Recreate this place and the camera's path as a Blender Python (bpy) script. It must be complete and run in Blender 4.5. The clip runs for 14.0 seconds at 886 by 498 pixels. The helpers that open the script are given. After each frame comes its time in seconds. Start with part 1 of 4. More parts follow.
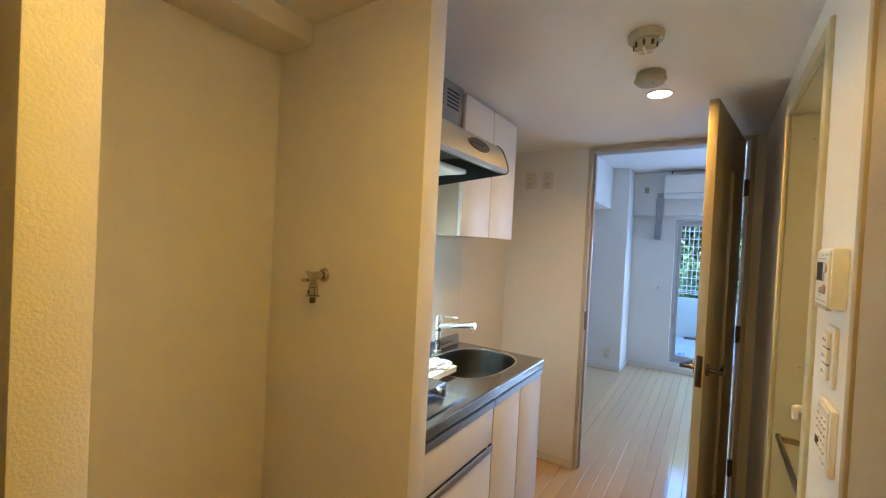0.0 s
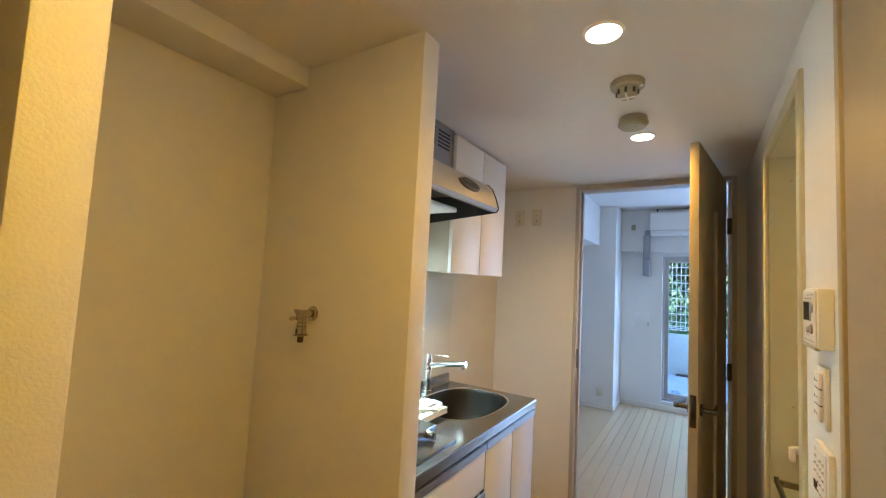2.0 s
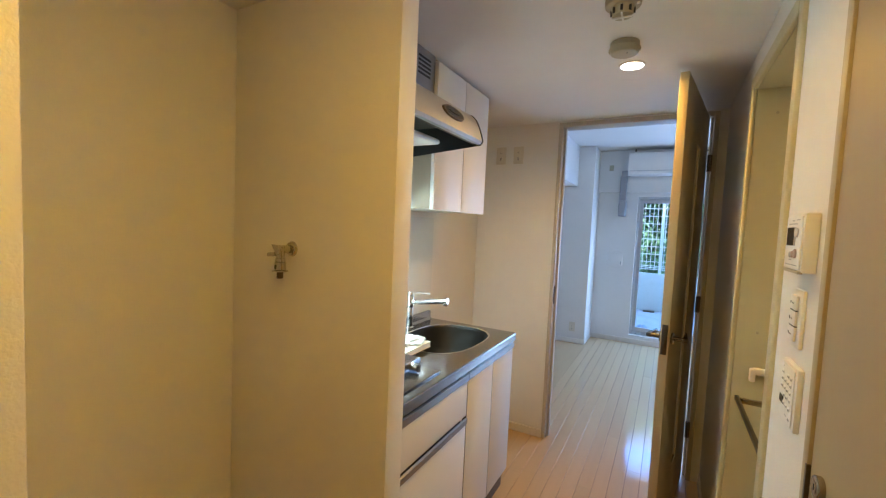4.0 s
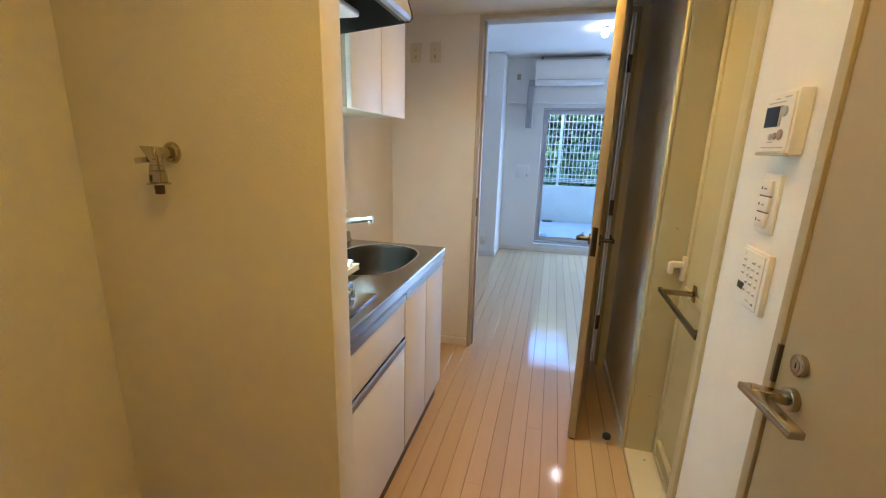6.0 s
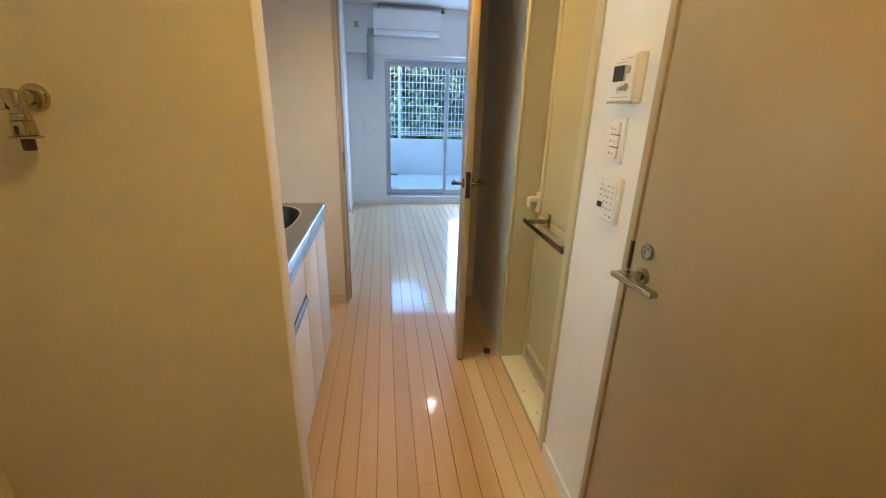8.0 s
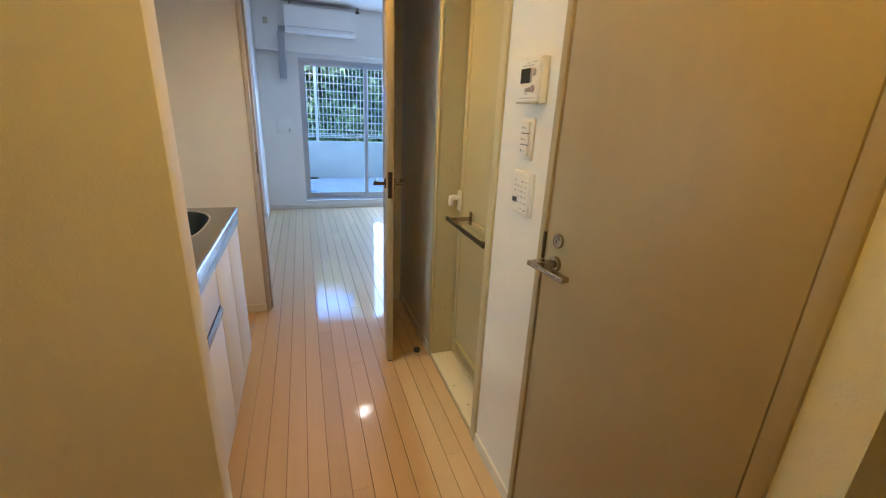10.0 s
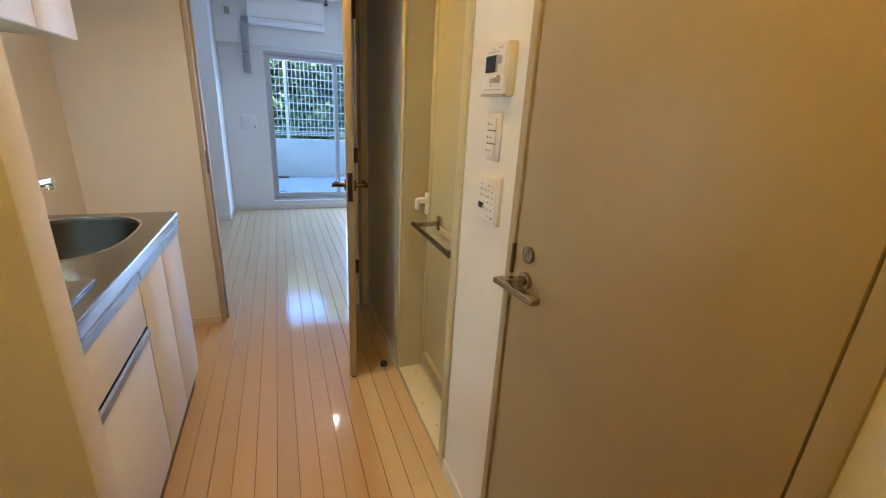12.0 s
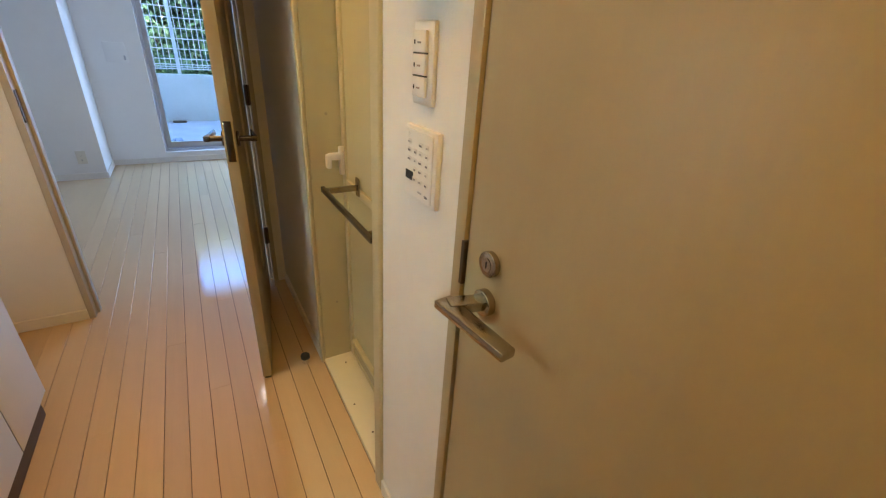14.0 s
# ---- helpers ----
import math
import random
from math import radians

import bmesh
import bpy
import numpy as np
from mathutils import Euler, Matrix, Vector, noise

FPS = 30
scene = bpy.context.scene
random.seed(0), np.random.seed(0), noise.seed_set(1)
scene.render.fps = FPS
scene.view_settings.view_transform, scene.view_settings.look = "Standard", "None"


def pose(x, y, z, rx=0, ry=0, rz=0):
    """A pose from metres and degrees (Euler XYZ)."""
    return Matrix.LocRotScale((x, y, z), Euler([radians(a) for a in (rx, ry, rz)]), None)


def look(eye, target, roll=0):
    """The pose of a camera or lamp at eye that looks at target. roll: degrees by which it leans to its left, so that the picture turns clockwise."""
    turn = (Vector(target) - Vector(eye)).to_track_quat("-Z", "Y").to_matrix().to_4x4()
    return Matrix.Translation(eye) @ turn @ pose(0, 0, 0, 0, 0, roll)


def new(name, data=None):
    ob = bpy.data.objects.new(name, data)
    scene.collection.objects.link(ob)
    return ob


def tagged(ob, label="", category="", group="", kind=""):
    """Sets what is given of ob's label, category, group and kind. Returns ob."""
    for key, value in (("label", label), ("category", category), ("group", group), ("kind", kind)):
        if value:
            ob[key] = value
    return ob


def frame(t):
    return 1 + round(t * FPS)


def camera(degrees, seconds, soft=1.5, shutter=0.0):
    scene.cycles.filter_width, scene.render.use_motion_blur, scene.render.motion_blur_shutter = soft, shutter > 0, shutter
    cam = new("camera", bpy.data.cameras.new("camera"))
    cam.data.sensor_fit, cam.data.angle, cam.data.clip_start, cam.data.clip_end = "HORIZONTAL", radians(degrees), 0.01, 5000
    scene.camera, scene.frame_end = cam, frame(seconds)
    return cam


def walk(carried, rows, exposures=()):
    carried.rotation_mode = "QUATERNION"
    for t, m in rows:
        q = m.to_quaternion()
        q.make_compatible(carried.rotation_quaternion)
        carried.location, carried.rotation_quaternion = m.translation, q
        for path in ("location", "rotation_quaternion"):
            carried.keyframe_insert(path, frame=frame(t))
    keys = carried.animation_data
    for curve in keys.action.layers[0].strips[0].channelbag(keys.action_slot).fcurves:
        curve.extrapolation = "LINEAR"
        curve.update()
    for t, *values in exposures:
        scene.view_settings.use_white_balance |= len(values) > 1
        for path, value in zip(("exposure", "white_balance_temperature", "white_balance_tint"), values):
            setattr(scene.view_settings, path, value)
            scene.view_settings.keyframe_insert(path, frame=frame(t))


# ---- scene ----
cam = camera(94.5, 14.0, soft=1.25)
PATH = [
    (0, (-0.207, 0.283, 1.428), (-1.308, 1.953, 1.398), 2.9),
    (0.5, (-0.205, 0.276, 1.437), (-1.306, 1.944, 1.528), 2.6),
    (1, (-0.207, 0.275, 1.44), (-1.298, 1.944, 1.596), 2.6),
    (1.5, (-0.207, 0.278, 1.439), (-1.285, 1.954, 1.608), 2.7),
    (2, (-0.209, 0.281, 1.436), (-1.274, 1.967, 1.58), 3.0),
    (4.3, (-0.266, 0.305, 1.394), (-1.178, 2.076, 1.217), 2.7),
    (4.5, (-0.291, 0.293, 1.387), (-1.159, 2.082, 1.173), 2.6),
    (5, (-0.324, 0.319, 1.362), (-1.089, 2.14, 1.049), 2.1),
    (5.5, (-0.371, 0.379, 1.347), (-1.01, 2.23, 0.942), 1.7),
    (6, (-0.422, 0.426, 1.338), (-0.91, 2.304, 0.856), 1.5),
    (6.5, (-0.459, 0.438, 1.332), (-0.768, 2.338, 0.79), 1.4),
    (7, (-0.512, 0.415, 1.334), (-0.617, 2.323, 0.743), 1.5),
    (7.5, (-0.576, 0.365, 1.327), (-0.475, 2.26, 0.697), 1.7),
    (8, (-0.618, 0.322, 1.32), (-0.345, 2.19, 0.659), 1.8),
    (8.5, (-0.618, 0.308, 1.31), (-0.217, 2.146, 0.629), 2.1),
    (11, (-0.593, 0.307, 1.308), (0.102, 2.083, 0.703), 3.0),
    (11.5, (-0.57, 0.343, 1.307), (0.147, 2.109, 0.703), 3.2),
    (12, (-0.506, 0.434, 1.298), (0.207, 2.192, 0.663), 3.2),
    (12.5, (-0.4, 0.528, 1.294), (0.297, 2.272, 0.608), 3.2),
    (13, (-0.356, 0.567, 1.282), (0.361, 2.275, 0.53), 3.2),
    (13.5, (-0.344, 0.634, 1.265), (0.467, 2.271, 0.452), 3.4),
    (14, (-0.327, 0.771, 1.267), (0.629, 2.295, 0.394), 4.0),
]
walk(cam, [(t, look(eye, target, roll)) for t, eye, target, roll in PATH], exposures=[(0, 3.76, 5600, 12), (5, 3.78, 5600, 12), (8, 3.78, 5650, 12), (11, 3.62, 5650, 12), (11.8, 3.65, 5700, 13), (13, 3.72, 5850, 14), (14, 3.68, 5900, 15)])

# ---- light ----
world = bpy.data.worlds.new("sky")
scene.world = world
world.use_nodes = True
wn = world.node_tree
sky = wn.nodes.new("ShaderNodeTexSky")
sky.sky_type, sky.sun_disc = "NISHITA", False
sky.dust_density, sky.ozone_density = 0.15, 6.0
sky.air_density = 1.25
sky.sun_elevation, sky.sun_rotation = radians(50), radians(125)
wn.links.new(sky.outputs[0], wn.nodes["Background"].inputs[0])
wn.nodes["Background"].inputs[1].default_value = 0.15
sun = new("sun", bpy.data.lights.new("sun", "SUN"))
sun.data.energy, sun.data.angle, sun.data.color = 4.4, radians(8), (1.0, 0.96, 0.90)
sun.matrix_world = look((0.5 + 5.27, 9 - 3.69, 7.66), (0.5, 9, 0))

WARM, ENTRY = (1.0, 0.51, 0.065), (1.0, 0.525, 0.016)
ENTRY_X = -0.33
LAMP_X, LAMP_Y, CEIL = -0.425, (0.47, 1.345, 2.185), 2.092
ENTRY_W, KITCHEN_W, ROOM_W = 0.19, 0.60, 0.05


def disk_lamp(name, loc, size, watts, color):
    lamp = new(name, bpy.data.lights.new(name, "AREA"))
    lamp.data.shape, lamp.data.size, lamp.data.energy, lamp.data.color = "DISK", size, watts, color
    lamp.location = loc
    return lamp


for ly, watts, spread in ((LAMP_Y[1], 0.10, 132), (LAMP_Y[2], 0.50, 150)):
    dl_ = disk_lamp("downlight_glow", (LAMP_X, ly, CEIL - 0.012), 0.080, watts, WARM)
    dl_.data.spread = radians(spread)
# assumed entrance lights, out of view, placed to light alcove and entry
disk_lamp("entrance_fill_down", (ENTRY_X, LAMP_Y[0], CEIL - 0.06), 0.07, 0.37, ENTRY)
entry_ = new("entrance_fill", bpy.data.lights.new("entrance_fill", "POINT"))
entry_.data.energy, entry_.data.color, entry_.data.shadow_soft_size = ENTRY_W, ENTRY, 0.045
entry_.location = (ENTRY_X, LAMP_Y[0], CEIL - 0.105)
# added lamps: blue one for the floor's sky patch, large one fills the room
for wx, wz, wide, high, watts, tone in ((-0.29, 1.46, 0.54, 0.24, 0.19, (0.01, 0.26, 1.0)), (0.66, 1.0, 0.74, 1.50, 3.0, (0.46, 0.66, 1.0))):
    day_ = new("window_sky_fill", bpy.data.lights.new("window_sky_fill", "AREA"))
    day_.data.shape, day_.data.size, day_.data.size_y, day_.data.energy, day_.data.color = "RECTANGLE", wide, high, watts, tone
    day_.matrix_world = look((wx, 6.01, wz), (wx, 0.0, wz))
room_ = disk_lamp("room_glow", (-0.08, 4.68, 2.325), 0.06, ROOM_W, (1.0, 0.72, 0.42))
room_.data.spread = radians(150)
kl = new("kitchen_glow", bpy.data.lights.new("kitchen_glow", "AREA"))
kl.data.shape, kl.data.size, kl.data.size_y, kl.data.energy, kl.data.color = "RECTANGLE", 0.04, 0.66, KITCHEN_W, (0.72, 1.0, 0.92)
kl.location = (-1.405, 1.577, 1.432)
kl.data.spread = radians(105)


# ---- materials ----
def mat(name, color, rough=0.6, metal=0.0, vary=0.06, scale=6.0, bump=0.0, bscale=300.0, coat=0.0, emit=None, stretch=(1, 1, 1), rand=0.0, grime=0.0, ior=1.5, gloss=0.08, rvary=0.1):
    m = bpy.data.materials.new(name)
    m.use_nodes = True
    nt = m.node_tree
    b = nt.nodes["Principled BSDF"]
    b.inputs["Roughness"].default_value, b.inputs["Metallic"].default_value = rough, metal
    b.inputs["Coat Weight"].default_value, b.inputs["Coat Roughness"].default_value = coat, gloss
    b.inputs["IOR"].default_value, b.inputs["Coat IOR"].default_value = ior, ior
    tc = nt.nodes.new("ShaderNodeTexCoord")
    mp = nt.nodes.new("ShaderNodeMapping")
    mp.inputs["Scale"].default_value = stretch
    nt.links.new(tc.outputs["Object"], mp.inputs[0])
    if rand:
        oi = nt.nodes.new("ShaderNodeObjectInfo")
        sc = nt.nodes.new("ShaderNodeVectorMath")
        sc.operation = "SCALE"
        sc.inputs[0].default_value = (17, 29, 11)
        nt.links.new(oi.outputs["Random"], sc.inputs["Scale"])
        nt.links.new(sc.outputs[0], mp.inputs["Location"])
    n1 = nt.nodes.new("ShaderNodeTexNoise")
    n1.inputs["Scale"].default_value, n1.inputs["Detail"].default_value = scale, 6
    nt.links.new(mp.outputs[0], n1.inputs["Vector"])
    n2 = nt.nodes.new("ShaderNodeTexNoise")
    n2.inputs["Scale"].default_value, n2.inputs["Detail"].default_value = scale * 9, 3
    nt.links.new(mp.outputs[0], n2.inputs["Vector"])
    add = nt.nodes.new("ShaderNodeMath")
    add.operation = "MULTIPLY_ADD"
    add.inputs[1].default_value = 0.35
    nt.links.new(n2.outputs[0], add.inputs[0])
    nt.links.new(n1.outputs[0], add.inputs[2])
    last = add.outputs[0]
    if rand:
        ad2 = nt.nodes.new("ShaderNodeMath")
        ad2.operation = "MULTIPLY_ADD"
        ad2.inputs[1].default_value = rand
        nt.links.new(oi.outputs["Random"], ad2.inputs[0])
        nt.links.new(last, ad2.inputs[2])
        last = ad2.outputs[0]
    rm = nt.nodes.new("ShaderNodeMapRange")
    rm.inputs[1].default_value, rm.inputs[2].default_value = 0.35, 1.0 + rand
    rm.inputs[3].default_value, rm.inputs[4].default_value = 1 - vary * 1.3, 1 + vary
    nt.links.new(last, rm.inputs[0])
    mx = nt.nodes.new("ShaderNodeVectorMath")
    mx.operation = "SCALE"
    mx.inputs[0].default_value = color[:3]
    nt.links.new(rm.outputs[0], mx.inputs["Scale"])
    nt.links.new(mx.outputs[0], b.inputs["Base Color"])
    rr = nt.nodes.new("ShaderNodeMapRange")
    rr.inputs[3].default_value, rr.inputs[4].default_value = rough * (1 - rvary - grime), rough * (1 + rvary + grime)
    nt.links.new(n1.outputs[0], rr.inputs[0])
    nt.links.new(rr.outputs[0], b.inputs["Roughness"])
    if bump:
        nb = nt.nodes.new("ShaderNodeTexNoise")
        nb.inputs["Scale"].default_value, nb.inputs["Detail"].default_value = bscale, 2
        nt.links.new(mp.outputs[0], nb.inputs["Vector"])
        bp = nt.nodes.new("ShaderNodeBump")
        bp.inputs["Strength"].default_value, bp.inputs["Distance"].default_value = bump, 0.002
        nt.links.new(nb.outputs[0], bp.inputs["Height"])
        nt.links.new(bp.outputs[0], b.inputs["Normal"])
    if emit:
        b.inputs["Emission Color"].default_value, b.inputs["Emission Strength"].default_value = (*emit[:3], 1), emit[3]
    return m


M_WALL = mat("white_textured_wallpaper", (0.78, 0.76, 0.72), 0.75, vary=0.03, scale=2.5, bump=0.4, bscale=220)
M_CEIL = mat("white_ceiling_paper", (0.78, 0.76, 0.73), 0.8, vary=0.03, scale=2, bump=0.2, bscale=170)
M_BEIGE = mat("beige_door_laminate", (0.39, 0.312, 0.178), 0.42, vary=0.03, scale=5, stretch=(3, 3, 0.6), bump=0.05, bscale=200)
M_FRAME = mat("beige_frame_laminate", (0.50, 0.445, 0.36), 0.45, vary=0.04, scale=6, stretch=(6, 6, 0.5))
M_BASE = mat("off_white_trim", (0.74, 0.70, 0.62), 0.5, vary=0.04)
M_PALE = mat("pale_cream_plastic", (0.74, 0.68, 0.50), 0.4, vary=0.04, scale=3)
M_CREAM = mat("cream_bath_plastic", (0.54, 0.485, 0.29), 0.35, vary=0.03, scale=3)
M_FROST = mat("frosted_cream_acrylic", (0.50, 0.455, 0.26), 0.55, vary=0.03, scale=3, bump=0.08, bscale=500)
M_SLIT = mat("pale_frosted_acrylic", (0.74, 0.69, 0.58), 0.4, vary=0.03, scale=4)
# rubber seals, and dark strips that draw the shade in gaps
M_SEAL = mat("dark_seal_and_gap_shade", (0.05, 0.045, 0.035), 0.7)
M_CAB = mat("white_gloss_cabinet", (0.79, 0.79, 0.78), 0.4, vary=0.02, scale=3, rvary=0.0)
# beige board, its colour lowered for the shade around the hood
M_CABIN = mat("shade_darkened_beige", (0.50, 0.43, 0.32), 0.5, vary=0.04)
M_STEEL = mat("brushed_stainless", (0.36, 0.36, 0.36), 0.22, 1.0, vary=0.04, scale=4, stretch=(3, 0.7, 3), bump=0.02, bscale=300, grime=0.15)
# worktop steel darkened in colour for the shade inside the bowl
M_SINK = mat("shade_dark_sink_steel", (0.055, 0.053, 0.048), 0.5, 1.0, vary=0.08, scale=8, grime=0.2)
M_CHROME = mat("chrome", (0.80, 0.80, 0.80), 0.08, 1.0, vary=0.03)
# nickel darkened for the backlit door levers; also plates and hood badge
M_NICKEL_DARK = mat("dark_and_backlit_nickel", (0.12, 0.105, 0.095), 0.2, 1.0, vary=0.06, scale=30)
M_TAP = mat("tarnished_chrome", (0.50, 0.46, 0.40), 0.16, 1.0, vary=0.08, scale=20)
M_NICKEL = mat("satin_nickel", (0.40, 0.365, 0.315), 0.2, 1.0, vary=0.02, scale=30, rvary=0.03)
M_TOWEL = mat("brushed_towel_bar", (0.15, 0.13, 0.10), 0.3, 1.0, vary=0.05, scale=30, rvary=0.03)
M_ALU = mat("anodised_aluminium", (0.50, 0.52, 0.55), 0.38, 0.9, vary=0.05)
M_RAIL = mat("grey_grip_rail_aluminium", (0.30, 0.30, 0.30), 0.3, 1.0, vary=0.05)
M_BRONZE = mat("dark_bronze_metal", (0.10, 0.07, 0.045), 0.4, 0.8, vary=0.1)
M_HOOD = mat("silver_hood_paint", (0.34, 0.34, 0.36), 0.4, 0.3, vary=0.04, scale=5)
M_CAVITY = mat("dark_brown_cavity_lining", (0.075, 0.055, 0.035), 0.7, vary=0.2, scale=8)
M_GREY = mat("grey_sheet_metal", (0.30, 0.30, 0.31), 0.45, 0.5, vary=0.05)
M_DARK = mat("black_plastic_and_gap_shade", (0.02, 0.02, 0.02), 0.5, vary=0.1)
M_SCREEN = mat("dark_lcd_glass", (0.015, 0.02, 0.03), 0.12, vary=0.05)
M_WHITEP = mat("white_plastic", (0.78, 0.76, 0.72), 0.4, vary=0.02)
M_CREAMP = mat("aged_cream_plastic", (0.40, 0.36, 0.24), 0.45, vary=0.04)
M_GREYP = mat("grey_plastic", (0.42, 0.42, 0.42), 0.45, vary=0.05)
M_PRINT = mat("grey_print", (0.17, 0.17, 0.19), 0.6, vary=0.02)
M_ORANGE = mat("dull_red_button", (0.36, 0.27, 0.24), 0.5, vary=0.03)
M_DISC = mat("lit_lamp_diffuser", (0.9, 0.9, 0.88), 0.5, emit=(1.0, 0.86, 0.62, 2.1))
M_TUBE = mat("lit_strip_diffuser", (0.9, 0.9, 0.9), 0.5, emit=(0.8, 1.0, 0.93, 1.5))
M_BULB = mat("lit_room_lamp", (0.9, 0.9, 0.88), 0.5, emit=(1.0, 0.95, 0.85, 4.5))
M_SPLASH = mat("white_enamel_splash_panel", (0.78, 0.79, 0.77), 0.2, vary=0.02)
M_TILE = mat("pale_terrace_concrete", (0.27, 0.28, 0.30), 0.75, vary=0.12, scale=4, bump=0.3, bscale=120)
M_PARA = mat("white_painted_parapet", (0.44, 0.45, 0.43), 0.8, vary=0.10, scale=2.0, bump=0.3, bscale=90)
M_FENCE = mat("white_powder_coat", (0.64, 0.65, 0.66), 0.4, vary=0.03)
M_SOIL = mat("dark_soil", (0.08, 0.085, 0.05), 0.95, vary=0.3, scale=3, bump=0.6, bscale=30)
M_BARK = mat("grey_brown_bark", (0.12, 0.09, 0.07), 0.9, vary=0.25, scale=14, bump=0.7, bscale=60)
M_WOOD = mat("varnished_pale_maple_plank", (0.61, 0.425, 0.225), 0.5, vary=0.09, scale=3.2, stretch=(9, 0.6, 1), rand=0.7, coat=1.0, ior=1.44, gloss=0.075)
M_SUB = mat("dark_floor_joint", (0.13, 0.08, 0.045), 0.8)
M_SOCK = mat("cream_socket_plastic", (0.66, 0.61, 0.50), 0.45, vary=0.03)
M_DUCT = mat("grey_white_pipe_cover", (0.33, 0.33, 0.34), 0.5, vary=0.04)
M_PAPER = mat("printed_paper_cover", (0.70, 0.60, 0.44), 0.6, vary=0.05)
M_BLUEGREY = mat("blue_grey_cloth", (0.16, 0.20, 0.27), 0.8, vary=0.15, scale=12, bump=0.5, bscale=50)
M_BAG = mat("thin_white_plastic_bag", (0.60, 0.60, 0.58), 0.3, vary=0.05, scale=20, bump=0.6, bscale=40)


def leaf_material():
    m = bpy.data.materials.new("green_leaves")
    m.use_nodes = True
    nt = m.node_tree
    b = nt.nodes["Principled BSDF"]
    g = nt.nodes.new("ShaderNodeNewGeometry")
    r = nt.nodes.new("ShaderNodeValToRGB")
    r.color_ramp.elements[0].color = (0.10, 0.19, 0.11, 1)
    r.color_ramp.elements[1].color = (0.27, 0.43, 0.22, 1)
    nt.links.new(g.outputs["Random Per Island"], r.inputs[0])
    nt.links.new(r.outputs[0], b.inputs["Base Color"])
    b.inputs["Roughness"].default_value = 0.45
    tr = nt.nodes.new("ShaderNodeBsdfTranslucent")
    nt.links.new(r.outputs[0], tr.inputs[0])
    mix = nt.nodes.new("ShaderNodeMixShader")
    mix.inputs[0].default_value = 0.7
    out = nt.nodes["Material Output"]
    nt.links.new(b.outputs[0], mix.inputs[1])
    nt.links.new(tr.outputs[0], mix.inputs[2])
    nt.links.new(mix.outputs[0], out.inputs[0])
    return m


M_LEAF = leaf_material()


def glass_material():
    m = bpy.data.materials.new("clear_window_glass")
    m.use_nodes = True
    b = m.node_tree.nodes["Principled BSDF"]
    b.inputs["Base Color"].default_value = (0.97, 0.99, 0.98, 1)
    b.inputs["Roughness"].default_value = 0.0
    b.inputs["Transmission Weight"].default_value = 1.0
    b.inputs["IOR"].default_value = 1.0
    b.inputs["Coat Weight"].default_value = 0.25
    b.inputs["Coat Roughness"].default_value = 0.02
    return m


M_GLASS = glass_material()

# ---- mesh helpers ----
ORIGIN = {}


def B(*boxes, bevel=0.0, seg=2):
    """One bmesh of boxes given as x0, x1, y0, y1, z0, z1."""
    bm = bmesh.new()
    for x0, x1, y0, y1, z0, z1 in boxes:
        m = Matrix.LocRotScale(((x0 + x1) / 2, (y0 + y1) / 2, (z0 + z1) / 2), None, (x1 - x0, y1 - y0, z1 - z0))
        bmesh.ops.create_cube(bm, size=1, matrix=m)
    if bevel:
        bmesh.ops.bevel(bm, geom=bm.edges[:], offset=bevel, segments=seg, affect="EDGES", profile=0.5)
    return bm


def C(p, q, r0, r1=None, n=24, bevel=0.0):
    """A bmesh cylinder or cone from p to q."""
    p, q = Vector(p), Vector(q)
    bm = bmesh.new()
    m = Matrix.Translation((p + q) / 2) @ (q - p).to_track_quat("Z", "Y").to_matrix().to_4x4()
    bmesh.ops.create_cone(bm, cap_ends=True, segments=n, radius1=r0, radius2=r0 if r1 is None else r1, depth=(q - p).length, matrix=m)
    if bevel:
        rim = [e for e in bm.edges if any(len(f.verts) > 4 for f in e.link_faces)]
        bmesh.ops.bevel(bm, geom=rim, offset=bevel, segments=3, affect="EDGES", profile=0.5)
    return bm


def join(*bms):
    out = bms[0]
    for b in bms[1:]:
        me = bpy.data.meshes.new("tmp")
        b.to_mesh(me)
        out.from_mesh(me)
        bpy.data.meshes.remove(me)
        b.free()
    return out


def extrude(profile, y0, y1):
    """A solid with the given x, z outline, from y0 to y1."""
    bm = bmesh.new()
    a = [bm.verts.new((x, y0, z)) for x, z in profile]
    b = [bm.verts.new((x, y1, z)) for x, z in profile]
    n = len(profile)
    bm.faces.new(a)
    bm.faces.new(b[::-1])
    for i in range(n):
        bm.faces.new((a[i], b[i], b[(i + 1) % n], a[(i + 1) % n]))
    bmesh.ops.recalc_face_normals(bm, faces=bm.faces[:])
    return bm


def tube(points, r, n=12):
    """A round bar along points."""
    bm = bmesh.new()
    rings = []
    pts = [Vector(p) for p in points]
    for i, p in enumerate(pts):
        d = (pts[min(i + 1, len(pts) - 1)] - pts[max(i - 1, 0)]).normalized()
        q = d.to_track_quat("Z", "Y")
        rings.append([bm.verts.new(p + q @ Vector((r * math.cos(k * math.tau / n), r * math.sin(k * math.tau / n), 0))) for k in range(n)])
    for a, b in zip(rings, rings[1:]):
        for k in range(n):
            bm.faces.new((a[k], a[(k + 1) % n], b[(k + 1) % n], b[k]))
    bm.faces.new(rings[0][::-1])
    bm.faces.new(rings[-1])
    bmesh.ops.recalc_face_normals(bm, faces=bm.faces[:])
    return bm


